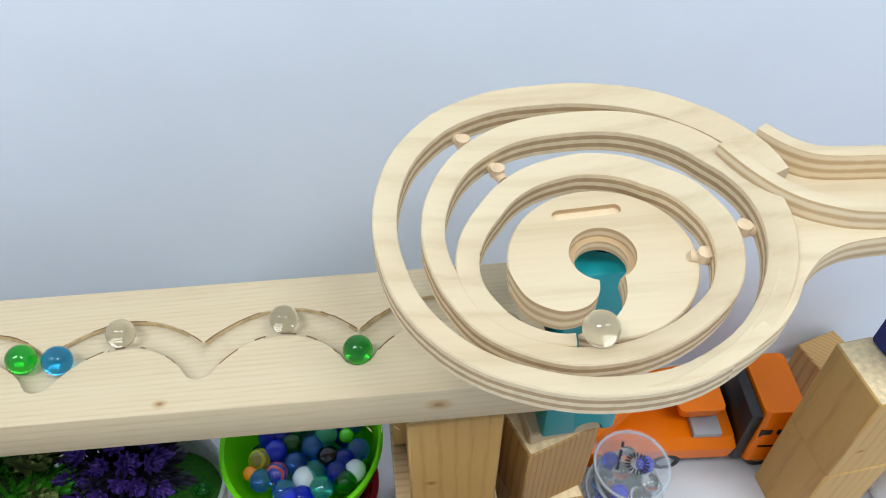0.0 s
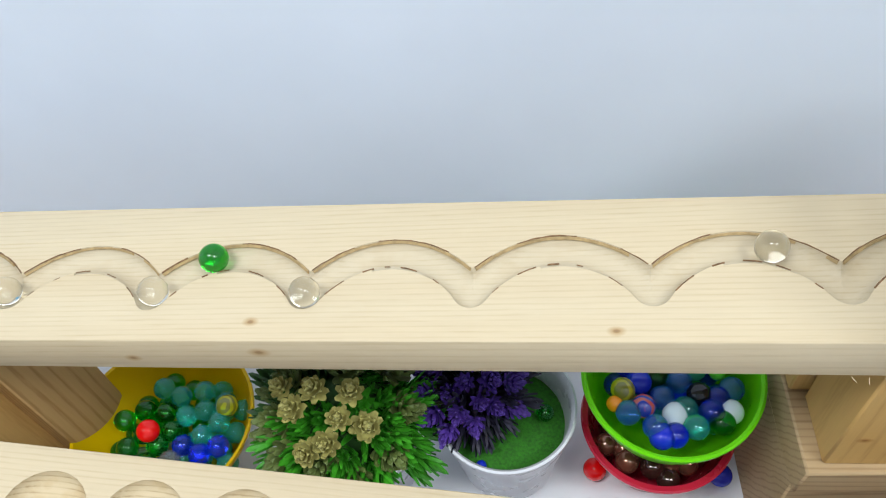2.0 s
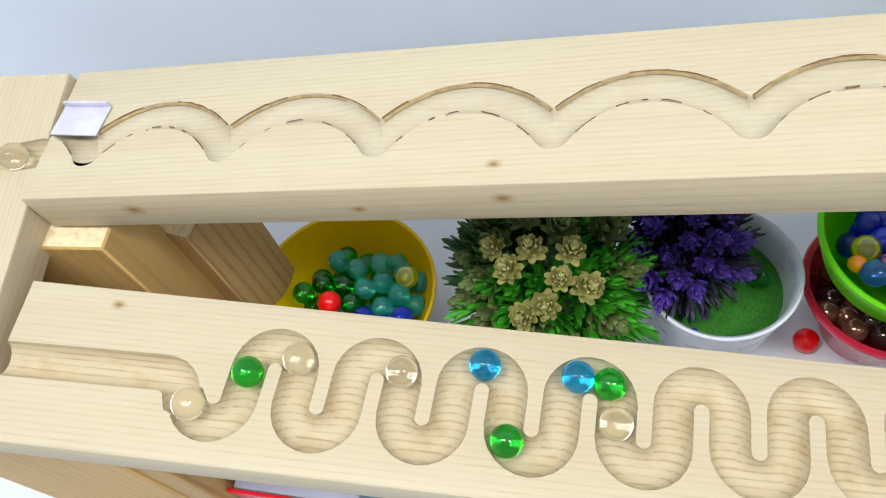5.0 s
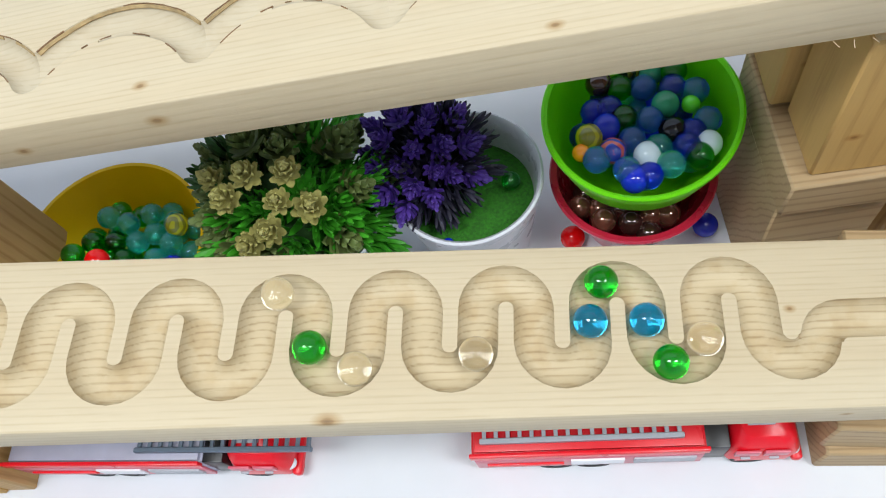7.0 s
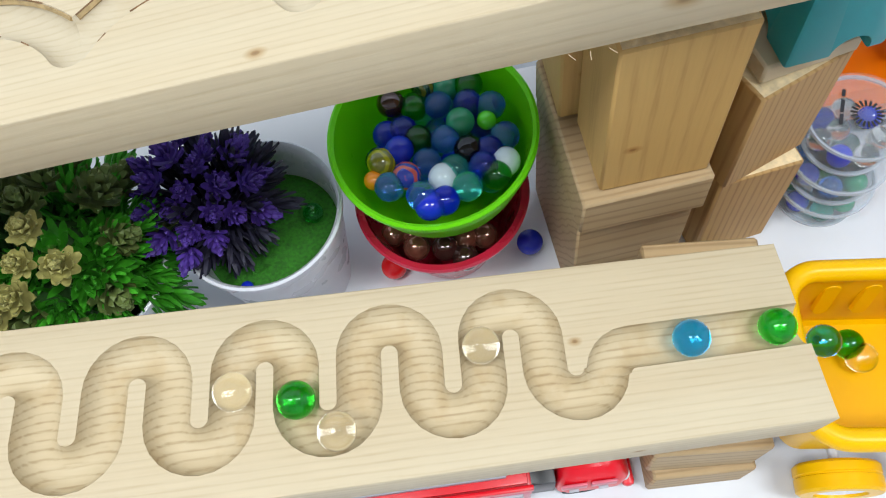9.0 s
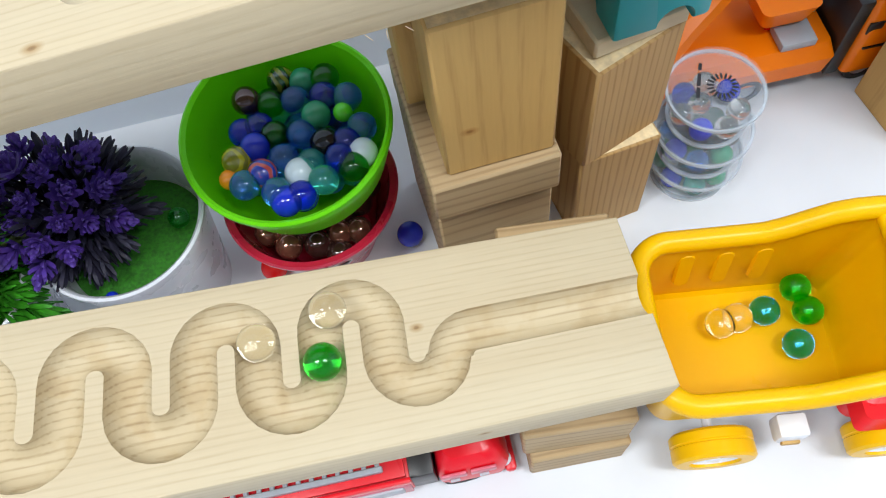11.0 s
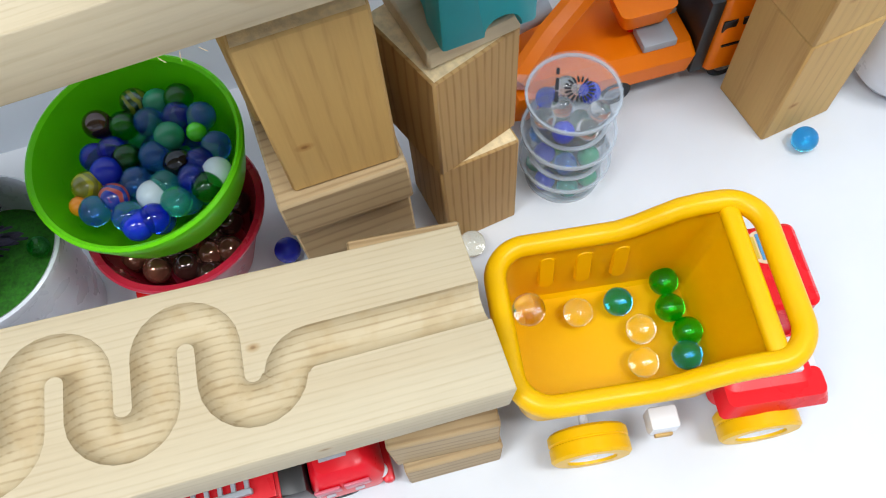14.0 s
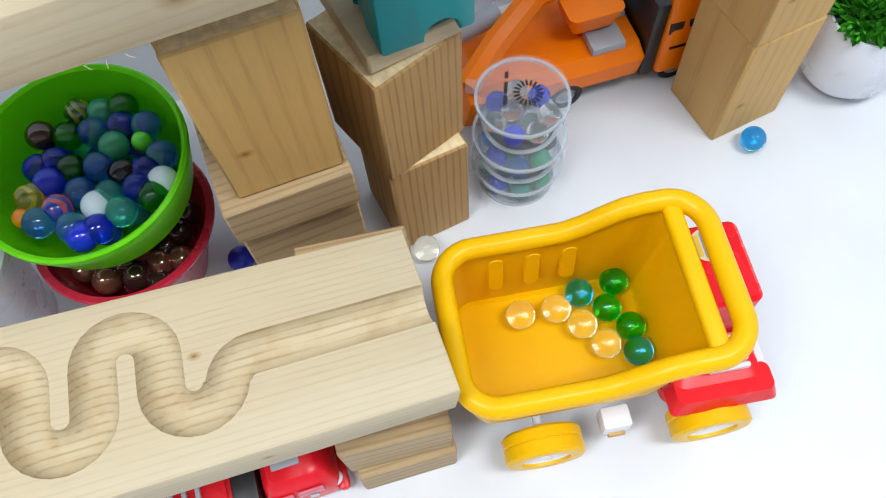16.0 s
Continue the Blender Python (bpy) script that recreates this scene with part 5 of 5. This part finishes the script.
CLEAR_WORDS, GREEN_WORDS, CYAN_WORDS = "clear glass marble rolling along the wooden track", "bright green glass marble rolling along the wooden track", "cyan glass marble rolling along the wooden track"
RUN = {
    "a": (G_CLEAR, CLEAR_WORDS, [(0, 0.547), (5.3, 1.449), (5.5, 1.486), (6, 1.575), (6.4, 1.646), (6.5, 1.661), (7, 1.751), (7.5, 1.840), (8, 1.911), (8.3, 1.949)],
          [(8.55, 0.145, 0.01), (11.8, 0.155, 0.013), (12.5, 0.154, 0.010), (13, 0.150, 0.013), (13.5, 0.150, 0.019), (14, 0.145, 0.018), (14.5, 0.157, 0.017), (16, 0.159, 0.016)]),
    "b": (G_GREEN, GREEN_WORDS, [(0, 0.496), (3, 1.029), (3.2, 1.069), (5.3, 1.429), (5.5, 1.464), (6, 1.538), (6.4, 1.619), (6.5, 1.635), (7, 1.730), (7.5, 1.822), (8, 1.880), (8.5, 1.933), (8.65, 1.949)],
          [(9, 0.143, 0.018), (9.5, 0.162, 0.016), (9.7, 0.176, 0.021), (11.8, 0.189, 0.020), (12.5, 0.187, 0.019), (13.5, 0.191, 0.018), (14, 0.192, 0.020), (16, 0.192, 0.020)]),
    "c": (G_CYAN, CYAN_WORDS, [(0, 0.470), (3.2, 1.046), (5.3, 1.414), (5.5, 1.435), (6, 1.521), (6.4, 1.589), (6.5, 1.607), (7, 1.708), (7.5, 1.804), (8, 1.850), (8.5, 1.908), (8.85, 1.949)],
          [(9.2, 0.145, 0.014), (9.7, 0.158, -0.004), (11.8, 0.170, 0.021), (12.5, 0.168, 0.019), (13, 0.174, 0.017), (14, 0.166, 0.017), (14.5, 0.173, 0.022), (16, 0.173, 0.020)]),
    "d": (G_GREEN, GREEN_WORDS, [(0, 0.300), (3.2, 0.908), (5.3, 1.369), (5.5, 1.410), (6, 1.502), (6.4, 1.565), (6.5, 1.585), (7, 1.676), (7.5, 1.777), (8, 1.833), (8.5, 1.882), (9, 1.939), (9.1, 1.949)],
          [(9.4, 0.15, 0.01), (9.7, 0.181, 0.010), (11.8, 0.189, 0.005), (12.5, 0.185, -0.002), (13.5, 0.190, -0.002), (14, 0.192, -0.008), (16, 0.190, -0.005)]),
    "e": (G_CYAN, CYAN_WORDS, [(0, 0.271), (0.5, 0.343), (1, 0.422), (3.2, 0.886), (5.3, 1.326), (5.5, 1.366), (6, 1.458), (6.4, 1.535), (6.5, 1.554), (7, 1.656), (7.5, 1.759), (8, 1.817), (8.5, 1.849), (9, 1.904), (9.3, 1.949)],
          [(9.5, 0.128, 0.016), (9.7, 0.140, 0.007), (11.8, 0.185, -0.012), (12.5, 0.177, -0.015), (13.5, 0.184, -0.019), (14.5, 0.188, -0.019), (16, 0.188, -0.018)]),
    "f": (G_CLEAR, CLEAR_WORDS, [(0, 0.239), (0.5, 0.326), (1, 0.387), (1.5, 0.475), (5.3, 1.231), (5.5, 1.268), (6, 1.366), (6.4, 1.430), (6.5, 1.447), (7, 1.539), (7.5, 1.633), (8, 1.685), (8.5, 1.726), (9, 1.766), (9.5, 1.808), (9.7, 1.822), (10.2, 1.881), (10.7, 1.949)],
          [(11, 0.145, 0.012), (11.8, 0.169, 0.005), (12.5, 0.169, 0.004), (13, 0.171, 0.0), (13.5, 0.164, -0.016), (14.5, 0.168, -0.016), (16, 0.175, -0.009)]),
    "g": (G_CLEAR, CLEAR_WORDS, [(0, 0.140), (0.5, 0.223), (1, 0.310), (1.5, 0.379), (2, 0.470), (2.5, 0.567), (3, 0.652), (3.2, 0.706), (5.3, 1.125), (5.5, 1.164), (6, 1.249), (6.4, 1.319), (6.5, 1.337), (7, 1.429), (7.5, 1.516), (8, 1.560), (8.5, 1.600), (9, 1.632), (9.5, 1.665), (9.7, 1.679), (11.8, 1.849), (12.5, 1.935), (12.62, 1.949)],
          [(12.85, 0.138, 0.011), (13, 0.158, 0.011), (13.5, 0.166, 0.0), (14, 0.171, 0.0), (14.5, 0.162, -0.001), (16, 0.168, 0.004)]),
    "h": (G_GREEN, GREEN_WORDS, [(0, 0.094), (0.5, 0.187), (1, 0.268), (1.5, 0.360), (2, 0.437), (2.5, 0.526), (3, 0.616), (3.2, 0.650), (5.3, 1.096), (5.5, 1.134), (6, 1.225), (6.4, 1.299), (6.5, 1.314), (7, 1.401), (7.5, 1.485), (8, 1.532), (8.5, 1.570), (9, 1.609), (9.5, 1.644), (9.7, 1.656), (11.8, 1.826), (12.5, 1.894), (12.9, 1.949)],
          [(13.2, 0.145, 0.010), (13.5, 0.183, 0.001), (14, 0.189, 0.006), (14.5, 0.179, 0.005), (16, 0.183, 0.008)]),
    "j": (G_CLEAR, CLEAR_WORDS, [(0, 0.007), (0.5, 0.100), (1, 0.205), (1.5, 0.289), (2, 0.377), (2.5, 0.465), (3, 0.562), (3.2, 0.612), (5.3, 1.049), (5.5, 1.088), (6, 1.185), (6.4, 1.258), (6.5, 1.274), (7, 1.364), (7.5, 1.441), (8, 1.485), (8.5, 1.518), (9, 1.552), (9.5, 1.591), (9.7, 1.605), (11.8, 1.759), (12.5, 1.816), (13, 1.847), (13.5, 1.901), (13.88, 1.949)],
          [(14.2, 0.148, 0.012), (14.5, 0.128, -0.006), (15.4, 0.131, 0.008), (16, 0.141, 0.019)]),
    "i": (G_CLEAR, CLEAR_WORDS, [(1.42, 0.000), (1.5, 0.021), (2, 0.129), (2.5, 0.239), (3, 0.331), (3.2, 0.365), (6.4, 1.004), (6.5, 1.021), (7, 1.056), (8, 1.136), (9.7, 1.236), (12, 1.396), (16, 1.606)], []),
}
BED_Z = 0.0478 + BALL


def glide(keys, t):
    """A value that passes smoothly through its keys without overshoot."""
    if t <= keys[0][0]:
        return keys[0][1]
    if t >= keys[-1][0]:
        return keys[-1][1]
    k = max(i for i, key in enumerate(keys) if key[0] <= t)
    slope = [(b[1] - a[1]) / (b[0] - a[0]) for a, b in zip(keys, keys[1:])]

    def tangent(i):
        if i == 0 or i == len(keys) - 1:
            return slope[min(i, len(slope) - 1)]
        a, b = slope[i - 1], slope[i]
        return 0.0 if a * b <= 0 else 2 * a * b / (a + b)

    (t0, v0), (t1, v1) = keys[k][:2], keys[k + 1][:2]
    h = t1 - t0
    u = (t - t0) / h
    return (2 * u ** 3 - 3 * u ** 2 + 1) * v0 + (u ** 3 - 2 * u ** 2 + u) * h * tangent(k) + (3 * u ** 2 - 2 * u ** 3) * v1 + (u ** 3 - u ** 2) * h * tangent(k + 1)


def on_line(s):
    k = max(0.0, min(len(LINE) - 1.001, s / 0.001))
    i = int(k)
    return LINE[i].lerp(LINE[i + 1], k - i)


def on_spiral(t):
    """The last marble: one turn of the spiral, down the well, and out on to the upper track."""
    if t <= 0.8:
        v = glide([(0, 1.755), (0.4, 2.05), (0.5, 2.14), (0.8, 2.465)], t)
        x, y = polar(v, sp_base(v) - SP_W - 0.0046)
        return SPIRAL_M @ Vector((x, y, sp_z(x, y) + 0.0058))
    stops = [(0.8, on_spiral(0.8))] + [(k, SPIRAL_M @ Vector(p)) for k, p in ((0.9, (0.0800, 0.0890, 0.3175)), (1.0, (0.0985, 0.0775, 0.3165)), (1.1, (0.1195, 0.0870, 0.315)), (1.2, (0.1212, 0.110, 0.305)))]
    stops += [(1.3, Vector((0.113, 0.114, 0.290))), (1.42, LINE[0])]
    for (ta, a), (tb, b) in zip(stops, stops[1:]):
        if t <= tb:
            return a.lerp(b, (t - ta) / (tb - ta))
    return LINE[0]


def line_s(key, t):
    """How far along the track a marble is, never inside the one ahead."""
    s, k = glide(RUN[key][2], t), ORDER.index(key)
    ahead = ORDER[k - 1] if k else None
    if ahead and RUN[ahead][2][-1][0] >= t >= RUN[key][2][0][0]:
        s = max(0.0, min(s, line_s(ahead, t) - 0.0152))
    return s


ORDER = "abcdefghji"


def place(key, t):
    mat, words, line, rest = RUN[key]
    if key == "i" and t < 1.42:
        return on_spiral(t)
    if t <= line[-1][0] or not rest:
        return on_line(line_s(key, t))
    t0, t1 = line[-1][0], rest[0][0]
    if t < t1:
        u = (t - t0) / (t1 - t0)
        a, b = LINE[-1], Vector((rest[0][1], rest[0][2], BED_Z))
        p = a.lerp(b, u)
        p.z = a.z + (b.z - a.z) * min(1.0, (u / 0.6)) ** 2
        return p
    return Vector((glide([(r[0], r[1]) for r in rest], t), glide([(r[0], r[2]) for r in rest], t), BED_Z))


RUNNERS = {key: glass_runner(RUN[key][0], RUN[key][1]) for key in RUN}


def motions():
    for key, ob in RUNNERS.items():
        rows, turn_q, last = [], Matrix(), None
        for k in range(161):
            t = k / 10
            p = place(key, t)
            if last is not None and (p - last).length > 1e-6:
                d = p - last
                axis = Vector((0, 0, 1)).cross(d)
                if axis.length > 1e-7:
                    turn_q = Matrix.Rotation(min(1.35, d.length / BALL), 4, axis.normalized()) @ turn_q
            rows.append((t, Matrix.Translation(p) @ turn_q))
            last = p
        walk(ob, rows)
    nudge = Vector((math.cos(radians(-9)), math.sin(radians(-9)), 0))
    walk(truck, [(t, Matrix.Translation(nudge * d) @ TRUCK_M) for t, d in ((0, -0.003), (12.0, -0.003), (12.9, -0.0015), (13.9, 0.0), (16, 0.0))])


motions()
